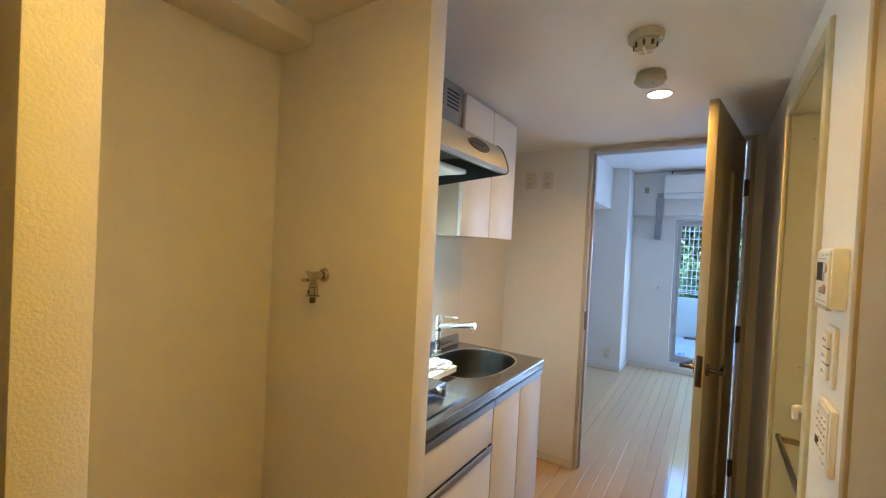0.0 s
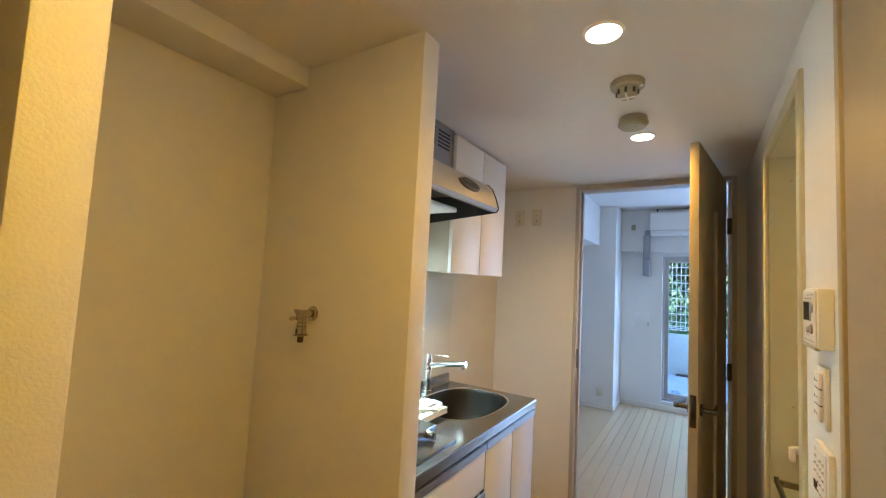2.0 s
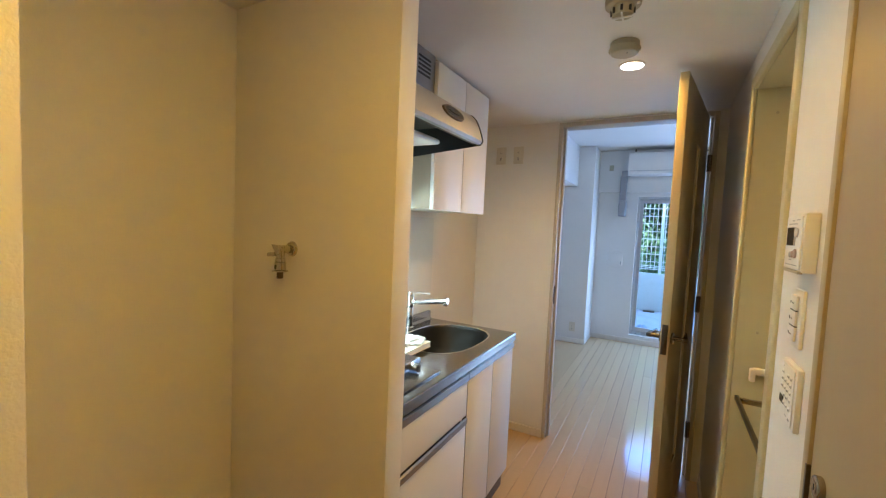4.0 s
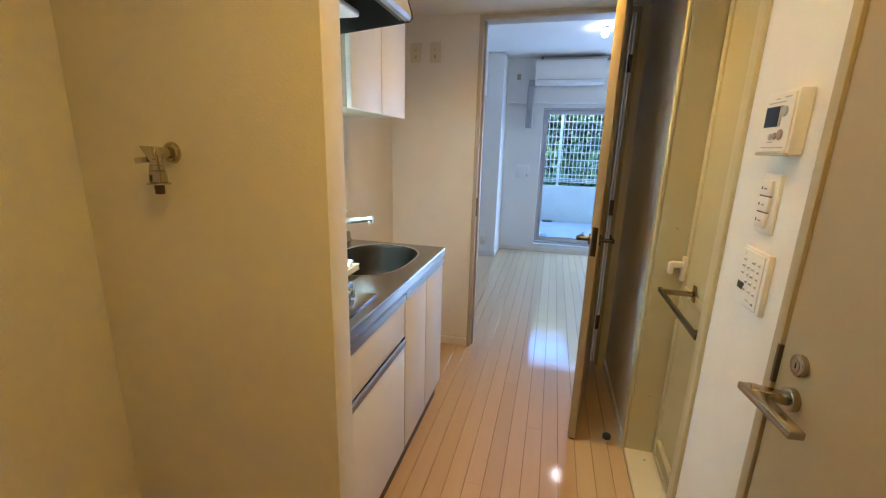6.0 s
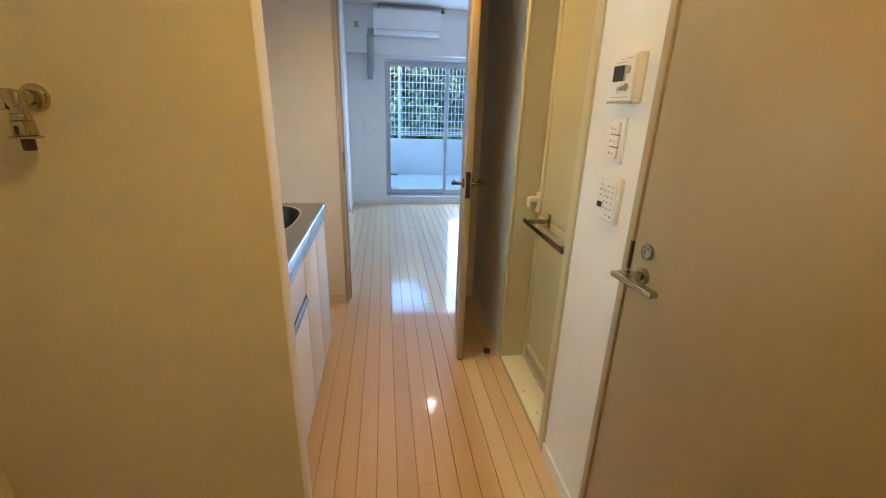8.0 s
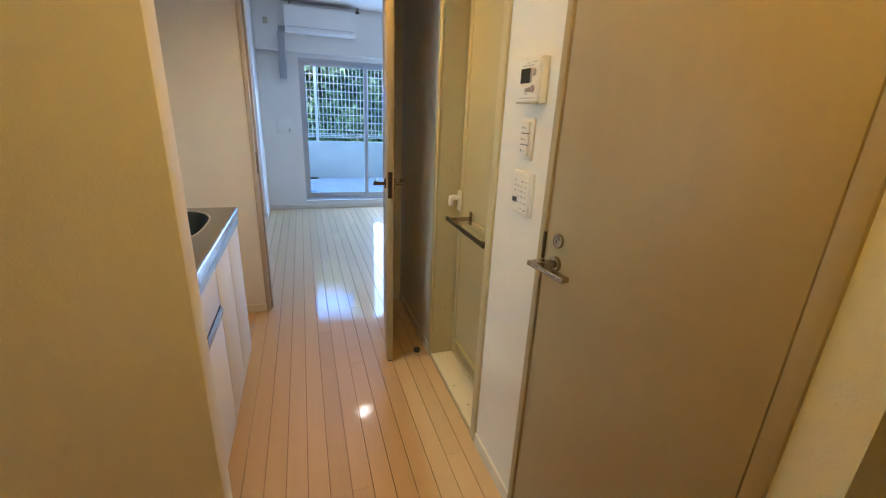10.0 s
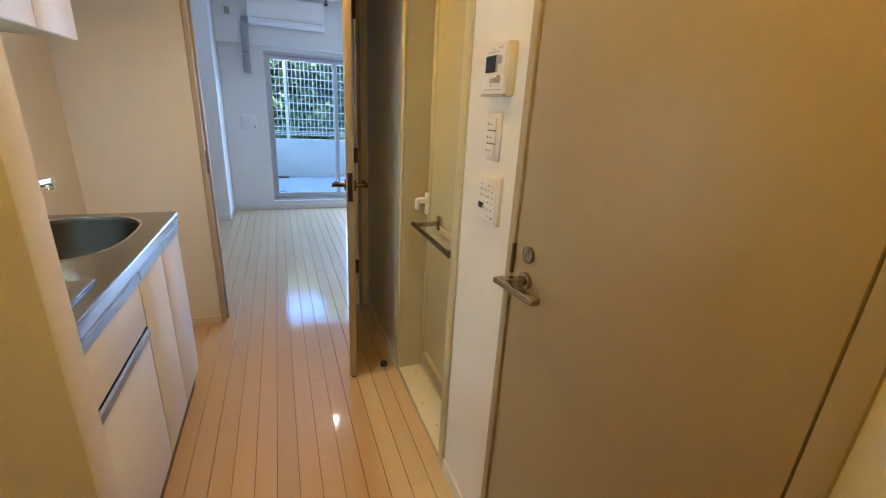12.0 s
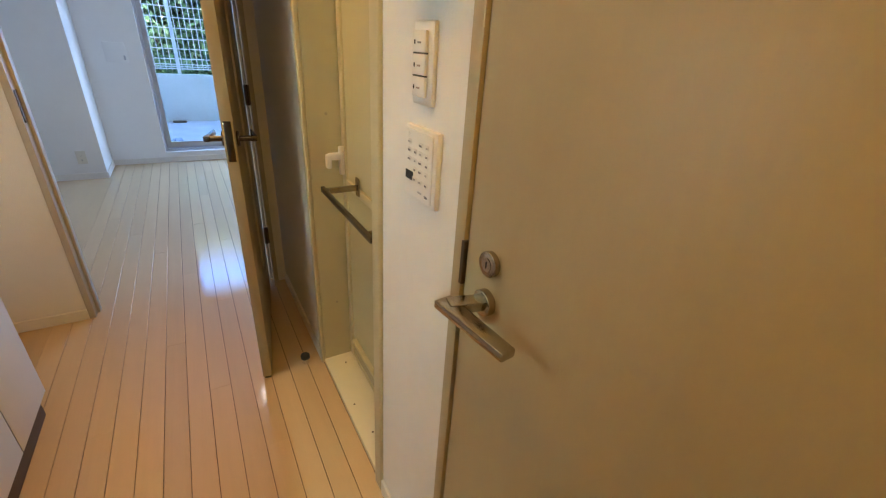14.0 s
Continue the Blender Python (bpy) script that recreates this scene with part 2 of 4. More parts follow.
def slope_box(p, q, w0, w1, h):
    """A flat bar from p to q at level z, of widths w0 and w1, height h."""
    p, q = Vector(p), Vector(q)
    d = (q - p).normalized()
    n = Vector((-d.y, d.x, 0))
    bm = bmesh.new()
    low = [bm.verts.new(v + Vector((0, 0, -h / 2))) for v in (p - n * w0, p + n * w0, q + n * w1, q - n * w1)]
    top = [bm.verts.new(v.co + Vector((0, 0, h))) for v in low]
    bm.faces.new(low[::-1])
    bm.faces.new(top)
    for i in range(4):
        bm.faces.new((low[i], low[(i + 1) % 4], top[(i + 1) % 4], top[i]))
    bmesh.ops.recalc_face_normals(bm, faces=bm.faces[:])
    bmesh.ops.bevel(bm, geom=bm.edges[:], offset=0.0025, segments=2, affect="EDGES", profile=0.5)
    return bm


def finish(bm, name, material, smooth):
    me = bpy.data.meshes.new(name)
    if smooth:
        for f in bm.faces:
            f.smooth = True
        for e in bm.edges:
            if len(e.link_faces) == 2 and e.calc_face_angle(0) > radians(35):
                e.smooth = False
    bm.to_mesh(me)
    bm.free()
    me.materials.append(material)
    return me


def thing(name, loc, label, category, group="", kind=""):
    ob = new(name)
    ob.location = loc
    ob.empty_display_size = 0.05
    ORIGIN[ob] = Vector(loc)
    return tagged(ob, label, category, group, kind)


def part(name, bm, material, parent, label="", smooth=True):
    """Links a bmesh given in world metres as one mesh under a thing or a part."""
    o = ORIGIN[parent]
    bmesh.ops.translate(bm, verts=bm.verts[:], vec=-o)
    ob = new(name, finish(bm, name, material, smooth))
    ob.parent = parent
    ORIGIN[ob] = o
    return tagged(ob, label)


def solid(name, bm, material, label, category, kind="structure", group="", smooth=True):
    """A top-level single mesh."""
    ob = new(name, finish(bm, name, material, smooth))
    ORIGIN[ob] = Vector((0, 0, 0))
    return tagged(ob, label, category, group, kind)


# ---- structure: corridor ----
XL, XP = -1.45, -0.831  # back wall of kitchen and alcove; end faces of the partitions
solid("wall_kitchen", B((XL - 0.1, XL, 0.405, 3.0, 0, CEIL)), M_WALL, "white textured wallpaper wall behind kitchen and alcove", "wall")
solid("wall_partition", B((XL, XP, 1.121, 1.193, 0, CEIL), bevel=0.003), M_WALL, "white papered partition between washer alcove and kitchen", "wall")
solid("wall_alcove", B((XL - 0.1, XP, 0.395, 0.467, 0, CEIL), bevel=0.003), M_WALL, "white papered short wall beside the washer alcove", "wall")
solid("wall_alcove_beam", B((XL, -1.284, 0.467, 1.121, 2.026, CEIL), bevel=0.004), M_WALL, "white papered beam above the washer alcove", "beam")
solid("wall_right", B((0, 0.1, 0.510, 0.582, 0, CEIL), (0, 0.1, 1.249, 1.560, 0, CEIL), (0, 0.1, 2.228, 3.0, 0, CEIL),
                      (0, 0.1, 0.582, 1.249, 2.035, CEIL), (0, 0.1, 1.560, 2.228, 1.990, CEIL)), M_WALL, "white papered corridor wall with two doorways", "wall")
solid("wall_doorway", B((XL - 0.6, -0.905, 3.0, 3.1, 0, 2.42), (-0.043, 1.7, 3.0, 3.1, 0, 2.42), (-0.905, -0.043, 3.0, 3.1, 2.083, 2.42)), M_WALL, "white papered wall with the living room doorway", "wall")
solid("ceiling", B((XL - 0.1, 0.1, 0.405, 3.0, CEIL, CEIL + 0.1), (XL - 0.2, 1.3, -1.5, 0.405, CEIL, CEIL + 0.1), (0.1, 1.3, 0.405, 3.0, CEIL, CEIL + 0.1)), M_CEIL, "low white papered corridor ceiling", "ceiling")
solid("wall_entrance", B((XL - 0.2, XL - 0.1, -1.4, 0.405, 0, CEIL), (1.2, 1.3, -1.4, 0.510, 0, CEIL), (XL - 0.2, 1.3, -1.5, -1.4, 0, CEIL), (0.1, 1.3, 0.510, 0.6, 0, CEIL), (1.2, 1.3, 0.6, 3.0, 0, CEIL), (XL - 0.2, XL - 0.1, 0.405, 0.5, 0, CEIL)), M_WALL, "white papered walls closing the dim entrance hall", "wall")
solid("wall_bathroom", B((0.17, 1.2, 1.3, 1.36, 0, CEIL), (0.17, 1.2, 2.3, 2.36, 0, CEIL), (1.14, 1.2, 1.36, 2.3, 0, CEIL)), M_WALL, "plain walls behind the bathroom door", "wall")


def baseboard(name, boxes):
    solid(name, B(*boxes, bevel=0.0015, seg=1), M_BASE, "low off-white baseboard along the wall foot", "baseboard")


baseboard("baseboard_kitchen", [(XL, -0.905, 2.988, 3.0, 0, 0.052)])
baseboard("baseboard_right", [(-0.009, 0, 1.250, 1.546, 0, 0.055), (-0.009, 0, 2.238, 2.985, 0, 0.055)])
baseboard("baseboard_partition", [(XP, XP + 0.008, 1.124, 1.190, 0, 0.055)])

# ---- structure: living room ----
solid("wall_living_left", B((-1.95, -1.85, 3.1, 6.12, 0, 2.42)), M_WALL, "white papered side wall of the living room", "wall")
solid("wall_living_right", B((1.6, 1.7, 3.1, 6.12, 0, 2.42)), M_WALL, "white papered side wall of the living room", "wall")
WX0, WX1, WZ0, WZ1 = -0.605, 1.10, 0.100, 1.855
solid("wall_window", B((-1.85, WX0, 5.99, 6.14, 0, 2.42), (WX1, 1.6, 5.99, 6.14, 0, 2.42), (WX0, WX1, 5.99, 6.14, 0, WZ0), (WX0, WX1, 5.99, 6.14, WZ1, 2.42)), M_WALL, "white papered window wall with a low sill kerb", "wall")
solid("wall_beam", B((-1.07, 1.6, 5.91, 5.99, 1.90, 2.42), bevel=0.004), M_WALL, "white papered beam across the window wall", "beam")
solid("wall_pillar", B((-1.85, -1.07, 5.53, 5.99, 0, 2.42), bevel=0.005), M_WALL, "white papered corner pillar of the living room", "pillar")
solid("wall_side_beam", B((-1.85, -1.26, 3.1, 5.53, 1.94, 2.42), bevel=0.004), M_WALL, "white papered beam along the side wall", "beam")
solid("ceiling_living", B((-1.95, 1.7, 3.0, 6.14, 2.42, 2.52)), M_CEIL, "white papered living room ceiling", "ceiling")
baseboard("baseboard_window", [(-1.07, WX0, 5.981, 5.99, 0, 0.055), (WX0, 1.6, 5.981, 5.99, 0, 0.055)])
baseboard("baseboard_pillar", [(-1.85, -1.062, 5.521, 5.53, 0, 0.055), (-1.07, -1.061, 5.53, 5.981, 0, 0.055)])

# ---- living room doorway and open door ----
door_1 = thing("door_1", (-0.48, 3.05, 0), "beige laminate door frame of the living room doorway", "door frame", kind="structure")
JL, JR, JH = -0.880, -0.068, 2.056
for bx in ((-0.905, JL, 2.99, 3.11, 0, 2.083), (JR, -0.043, 2.99, 3.11, 0, 2.083)):
    part("jamb", B(bx, bevel=0.003), M_FRAME, door_1)
part("head_jamb", B((JL, JR, 2.99, 3.11, JH, 2.083), bevel=0.003), M_FRAME, door_1)
for bx in ((JL, JL + 0.012, 3.035, 3.075, 0, JH), (JR - 0.012, JR, 3.035, 3.075, 0, JH)):
    part("door_stop_strip", B(bx, bevel=0.002), M_FRAME, door_1)
part("strike_plate", B((JL - 0.001, JL + 0.003, 3.0, 3.03, 0.91, 1.03), bevel=0.0008, seg=1), M_NICKEL_DARK, door_1, "small satin metal strike plate")

leaf_dir = (Vector((-0.215, 2.210, 0)) - Vector((-0.090, 2.985, 0)))
leaf_len = 0.763
turn = Matrix.Translation((-0.090, 2.985, 0)) @ Matrix.Rotation(math.atan2(leaf_dir.y, leaf_dir.x), 4, "Z")
# local x runs from hinge to free edge, local -y is the corridor wall side
leaf = thing("door_2", (0, 0, 0), "open beige laminate living room door with lever handles", "door", kind="structure")
LT = 0.034


def lpart(name, bm, material, parent, label=""):
    bmesh.ops.transform(bm, matrix=turn, verts=bm.verts[:])
    return part(name, bm, material, parent, label)


side = -1 if (turn.to_3x3() @ Vector((0, 1, 0))).x > 0 else 1


def LB(x0, x1, y0, y1, z0, z1, bevel=0.0):
    """A box on the leaf: y measured from the wall side face into the leaf."""
    a, b = sorted((side * y0, side * y1))
    return B((x0, x1, a, b, z0, z1), bevel=bevel)


G0, G1, GZ0, GZ1 = 0.300, 0.425, 0.28, 1.83
slab = lpart("leaf", join(LB(0, G0, 0, LT, 0.010, 2.050, bevel=0.002), LB(G1, leaf_len + 0.022, 0, LT, 0.010, 2.050, bevel=0.002), LB(G0, G1, 0, LT, 0.010, GZ0), LB(G0, G1, 0, LT, GZ1, 2.050)), M_BEIGE, leaf)
lpart("slit_panel", LB(G0, G1, 0.010, LT - 0.010, GZ0, GZ1), M_SLIT, slab, "pale frosted slit panel")
for a_, b_ in ((G0, G0 + 0.010), (G1 - 0.010, G1)):
    lpart("bead", LB(a_, b_, 0.001, LT - 0.001, GZ0, GZ1), M_FRAME, slab)
lpart("bottom_seal", LB(0.01, leaf_len + 0.021, 0.006, LT - 0.006, 0.003, 0.010), M_SEAL, leaf)
lpart("latch_plate", LB(leaf_len + 0.0215, leaf_len + 0.024, 0.006, LT - 0.006, 0.905, 1.030, bevel=0.0008), M_NICKEL_DARK, leaf, "satin nickel latch plate")
for s, y0 in ((-1, 0.0), (1, LT)):
    hx, hz = leaf_len - 0.035, 0.967
    ys = lambda d: side * (y0 + s * d)
    handle = lpart("lever_handle", C((hx, ys(0), hz), (hx, ys(0.009), hz), 0.024, bevel=0.002), M_NICKEL_DARK, leaf, "satin nickel lever handle")
    lpart("neck", C((hx, ys(0.008), hz), (hx, ys(0.055), hz), 0.009), M_NICKEL_DARK, handle)
    a, b = sorted((ys(0.045), ys(0.060)))
    lpart("lever", slope_box((hx + 0.010, (a + b) / 2, hz), (hx - 0.110, (a + b) / 2 - side * s * 0.012, hz), 0.010, 0.004, 0.018), M_NICKEL_DARK, handle)
for hz in (0.30, 1.02, 1.80):
    h = part("hinge", C((-0.079, 2.976, hz - 0.045), (-0.079, 2.976, hz + 0.045), 0.0065, bevel=0.001), M_BRONZE, leaf, "dark bronze door hinge")
    part("hinge_leaf", B((-0.088, JR + 0.003, 2.979, 2.989, hz - 0.045, hz + 0.045)), M_BRONZE, h)

stop = thing("door_stop", (-0.072, 2.240, 0), "small dark and chrome floor door stop", "door stop")
part("post", C((-0.072, 2.240, 0.0), (-0.072, 2.240, 0.026), 0.014, bevel=0.002), M_CHROME, stop)
part("buffer", C((-0.072, 2.240, 0.024), (-0.072, 2.240, 0.044), 0.019, bevel=0.004), M_DARK, stop, "dark rubber buffer")

# ---- toilet door in the right wall ----
door_3 = thing("door_3", (0, 0.93, 0), "closed beige laminate toilet door with nickel lever", "door", kind="structure")
Y0, Y1 = 0.616, 1.219
for bx in ((-0.008, 0.1, Y1 + 0.004, 1.249, 0, 2.035), (-0.008, 0.1, 0.582, Y0 - 0.004, 0, 2.035), (-0.008, 0.1, Y0 - 0.004, Y1 + 0.004, 2.004, 2.035)):
    part("frame", B(bx, bevel=0.0025), M_BEIGE, door_3)
# dark sheet that draws the shade in the gap round the leaf
part("gap_shade", B((0.028, 0.036, Y0 - 0.004, Y1 + 0.004, 0, 2.004)), M_SEAL, door_3)
part("leaf", B((-0.003, 0.028, Y0, Y1, 0.008, 2.0), bevel=0.0018), M_BEIGE, door_3)
part("strike_plate", B((-0.0095, 0.004, Y1 - 0.0005, Y1 + 0.0075, 0.942, 1.015), bevel=0.0008, seg=1), M_BRONZE, door_3, "dark bronze strike plate")
lock = part("lock_rose", C((-0.003, 1.157, 1.008), (-0.0135, 1.157, 1.008), 0.0185, bevel=0.002, n=32), M_NICKEL, door_3, "round satin nickel lock rose")
part("coin_slot", B((-0.0150, -0.0140, 1.1562, 1.1578, 1.003, 1.013)), M_DARK, lock)
part("turn_disc", C((-0.0133, 1.157, 1.008), (-0.0143, 1.157, 1.008), 0.010), M_NICKEL, lock)
handle = part("lever_handle", C((-0.003, 1.157, 0.946), (-0.016, 1.157, 0.946), 0.0200, bevel=0.002, n=32), M_NICKEL, door_3, "satin nickel angular lever handle")


part("neck", slope_box((-0.010, 1.158, 0.946), (-0.062, 1.172, 0.946), 0.012, 0.012, 0.016), M_NICKEL, handle)
part("lever", slope_box((-0.062, 1.186, 0.946), (-0.050, 1.050, 0.946), 0.0145, 0.0115, 0.013), M_NICKEL, handle)

# ---- bathroom doorway ----
bath = thing("door_4", (0.05, 1.9, 0), "cream plastic bathroom folding door in a moulded frame", "door", kind="structure")
BY0, BY1, BT = 1.592, 2.202, 1.950
for bx in ((-0.010, 0.006, BY1, 2.236, 0, 1.995), (-0.010, 0.006, 1.548, BY0, 0, 1.995), (-0.010, 0.006, BY0, BY1, BT, 1.995)):
    part("architrave", B(bx, bevel=0.005, seg=3), M_CREAM, bath, "cream plastic architrave")
for bx in ((0.006, 0.165, BY1, 2.227, 0, 1.97), (0.006, 0.165, 1.562, BY0 + 0.004, 0, 1.97), (0.006, 0.165, BY0 + 0.004, BY1, BT, 1.97)):
    part("reveal", B(bx), M_CREAM, bath)
part("threshold", B((0.0, 0.165, BY0 + 0.004, BY1, 0, 0.022), bevel=0.003), M_PALE, bath, "pale cream threshold with small stains")
for sx, sy in ((0.045, 1.75), (0.075, 2.14), (0.03, 1.90)):
    part("screw", C((sx, sy, 0.021), (sx, sy, 0.0232), 0.0035, n=10), M_BRONZE, bath)
part("seal", B((0.124, 0.15, BY1 - 0.007, BY1 - 0.0005, 0.022, BT)), M_SEAL, bath)
dl = part("door_leaf", B((0.116, 0.140, 2.160, 2.194, 0.03, BT - 0.01), (0.116, 0.140, BY0 + 0.006, BY0 + 0.034, 0.03, BT - 0.01), (0.116, 0.140, BY0 + 0.034, 2.160, 0.03, 0.045), (0.116, 0.140, BY0 + 0.034, 2.160, BT - 0.045, BT - 0.01), (0.116, 0.140, BY0 + 0.034, 2.160, 0.80, 0.83), bevel=0.003), M_CREAM, bath)
part("upper_panel", B((0.124, 0.131, BY0 + 0.03, 2.164, 0.825, BT - 0.04)), M_FROST, dl, "frosted cream acrylic panel")
part("lower_panel", B((0.124, 0.131, BY0 + 0.03, 2.164, 0.040, 0.805)), M_FROST, dl, "frosted cream acrylic panel")
vent = part("vent_frame", B((0.106, 0.125, 1.72, 2.135, 0.125, 0.139), (0.106, 0.125, 1.72, 2.135, 0.055, 0.066), (0.106, 0.125, 2.122, 2.135, 0.066, 0.125), (0.106, 0.125, 1.72, 1.732, 0.066, 0.125), bevel=0.003), M_CREAM, dl, "cream ventilation louvre frame")
for vz in (0.075, 0.091, 0.107):
    part("slat", B((0.110, 0.123, 1.732, 2.122, vz, vz + 0.008)), M_CREAMP, vent)
latch = part("latch", B((0.100, 0.117, 2.166, 2.188, 0.845, 0.945), bevel=0.005), M_WHITEP, dl, "white plastic push latch")
part("latch_lever", join(B((0.060, 0.104, 2.160, 2.184, 0.900, 0.924), bevel=0.006), B((0.052, 0.070, 2.158, 2.186, 0.872, 0.920), bevel=0.006)), M_WHITEP, latch)
bar = part("towel_bar", B((-0.002, 0.010, 1.625, 2.048, 0.831, 0.848), bevel=0.003), M_TOWEL, dl, "brushed metal towel bar")
part("end_cap", B((-0.0025, 0.0105, 2.0475, 2.0505, 0.8305, 0.8485)), M_DARK, bar, "dark end cap")
for by in (2.030, 1.66):
    part("bracket", B((0.010, 0.116, by - 0.007, by + 0.007, 0.830, 0.848), bevel=0.002), M_NICKEL, bar)
    part("mount", B((0.110, 0.116, by - 0.014, by + 0.014, 0.81, 0.872), bevel=0.002), M_NICKEL, bar)
for pz in (0.30, 1.05, 1.86):
    part("screw_cap", C((0.07, BY1 + 0.0005, pz), (0.07, BY1 - 0.002, pz), 0.005, n=12), M_CREAMP, bath)

# ---- wall controls ----
rem = thing("water_heater_remote", (0, 1.362, 1.397), "white water heater remote with dark display on wall", "remote panel")
part("case", B((-0.024, 0.0, 1.304, 1.421, 1.340, 1.455), bevel=0.004), M_WHITEP, rem)
part("face_plate", B((-0.0268, -0.0235, 1.309, 1.418, 1.345, 1.450), bevel=0.0012, seg=1), M_WHITEP, rem)
part("bottom_lip", B((-0.028, -0.02, 1.306, 1.419, 1.338, 1.344), bevel=0.001, seg=1), M_CREAMP, rem)
part("display", B((-0.0285, -0.0265, 1.353, 1.404, 1.391, 1.428), bevel=0.001, seg=1), M_SCREEN, rem, "dark display")
part("display_bezel", B((-0.0283, -0.0265, 1.345, 1.354, 1.391, 1.428), bevel=0.002), M_GREYP, rem)
for y, z, r, m in ((1.335, 1.417, 0.0095, M_GREYP), (1.337, 1.376, 0.0095, M_ORANGE), (1.355, 1.374, 0.0065, M_ORANGE), (1.371, 1.373, 0.006, M_GREYP)):
    part("button", C((-0.0265, y, z), (-0.0295, y, z), r, bevel=0.001, n=20), m, rem)
for y0, y1, z in ((1.322, 1.346, 1.441), (1.362, 1.376, 1.440), (1.32, 1.405, 1.352), (1.362, 1.380, 1.362), (1.340, 1.40, 1.4335)):
    part("print_bar", B((-0.0273, -0.0262, y0, y1, z, z + 0.0022)), M_GREYP, rem)

sw = thing("light_switch", (0, 1.372, 1.245), "white wall switch plate with three rockers", "switch")
part("plate", B((-0.008, 0.0, 1.342, 1.406, 1.186, 1.304), bevel=0.003), M_WHITEP, sw)
for i in range(3):
    z = 1.1985 + i * 0.0315
    rk = part("rocker", B((-0.0145, -0.009, 1.356, 1.396, z, z + 0.0295), bevel=0.0015), M_WHITEP, sw)
    part("print_bar", B((-0.0152, -0.0140, 1.370, 1.380, z + 0.012, z + 0.0145)), M_PRINT if i == 2 else M_ORANGE, rk)
    part("indicator", B((-0.0152, -0.0140, 1.388, 1.391, z + 0.011, z + 0.017)), M_DARK, rk)
    if i:
        part("rocker_gap", B((-0.0138, -0.0095, 1.356, 1.396, z - 0.0022, z + 0.0002)), M_DARK, sw)

pan = thing("bath_fan_control", (0, 1.366, 1.09), "white bathroom fan control panel with small buttons", "control panel")
part("case", B((-0.011, 0.0, 1.312, 1.420, 1.028, 1.153), bevel=0.003), M_WHITEP, pan)
part("face_plate", B((-0.0132, -0.0105, 1.322, 1.417, 1.034, 1.147), bevel=0.001, seg=1), M_WHITEP, pan)
part("display", B((-0.0145, -0.013, 1.385, 1.411, 1.061, 1.076)), M_SCREEN, pan, "small dark display")
for r_, z in enumerate((1.122, 1.108, 1.093, 1.078, 1.061)):
    for c_ in range(4):
        if (r_ >= 3 and c_ == 0) or (r_ == 0 and c_ == 1):
            continue
        y = 1.402 - c_ * 0.020
        b_ = part("button", B((-0.0146, -0.013, y - 0.009, y + 0.004, z, z + 0.008), bevel=0.001, seg=1), M_WHITEP, pan)
        part("print_bar", B((-0.0152, -0.0144, y - 0.007, y + 0.001 - 0.003 * (c_ % 2), z + 0.002, z + 0.0050)), M_PRINT if (r_ + c_) % 3 else M_GREYP, b_)
part("print_bar", B((-0.0138, -0.0130, 1.332, 1.342, 1.043, 1.0465)), M_PRINT, pan)
part("print_bar", B((-0.0138, -0.0130, 1.352, 1.366, 1.045, 1.0475)), M_GREYP, pan)
part("indicator", C((-0.0125, 1.402, 1.138), (-0.0145, 1.402, 1.138), 0.0028, n=10), M_WHITEP, pan)

# ---- wall sockets ----


def socket(x, y, z, label):
    t_ = thing("wall_socket", (x, y, z), label, "socket")
    part("plate", B((x - 0.035, x + 0.035, y - 0.008, y, z - 0.058, z + 0.058), bevel=0.003), M_SOCK, t_)
    part("insert", B((x - 0.013, x + 0.013, y - 0.011, y - 0.007, z - 0.035, z + 0.035), bevel=0.0015), M_SOCK, t_)
    for dz in (-0.018, 0.016):
        part("slot", B((x - 0.005, x - 0.003, y - 0.0116, y - 0.0105, z + dz - 0.004, z + dz + 0.004)), M_DARK, t_)
        part("slot", B((x + 0.003, x + 0.005, y - 0.0116, y - 0.0105, z + dz - 0.004, z + dz + 0.004)), M_DARK, t_)
    part("earth_hole", C((x, y - 0.0105, z - 0.028), (x, y - 0.0118, z - 0.028), 0.004, n=12), M_DARK, t_)


socket(-1.292, 3.0, 1.890, "white wall socket plate near the ceiling")
socket(-1.168, 3.0, 1.890, "white wall socket plate near the ceiling")
socket(-1.22, 5.53, 0.20, "white wall socket plate low on the pillar")

# ---- washer tap in the alcove ----
TX, TZ, WY, TY = -1.183, 1.313, 1.121, 1.080  # axis of the flange, the wall and the axis of the outlet
tap = thing("washer_tap", (TX, WY, TZ), "chrome washing machine tap on the alcove wall", "tap")
part("flange", C((TX, WY, TZ), (TX, WY - 0.010, TZ), 0.0230, 0.0180, n=32, bevel=0.003), M_TAP, tap)
part("barrel", C((TX, WY - 0.009, TZ), (TX, TY - 0.010, TZ), 0.0115, bevel=0.003), M_TAP, tap)
part("body", C((TX, TY, TZ + 0.010), (TX, TY, TZ - 0.026), 0.0118, bevel=0.003), M_TAP, tap)
part("coupling", join(C((TX, TY, TZ - 0.024), (TX, TY, TZ - 0.034), 0.0125, 0.0142, bevel=0.001), C((TX, TY, TZ - 0.0346), (TX, TY, TZ - 0.058), 0.0145, 0.0162, bevel=0.002)), M_TAP, tap)
part("collar", C((TX, TY, TZ - 0.058), (TX, TY, TZ - 0.0615), 0.0200, 0.0222, n=32, bevel=0.001), M_TAP, tap)
part("nozzle", C((TX, TY, TZ - 0.061), (TX, TY, TZ - 0.081), 0.0092, 0.0086, bevel=0.002), M_BRONZE, tap, "dark nozzle")
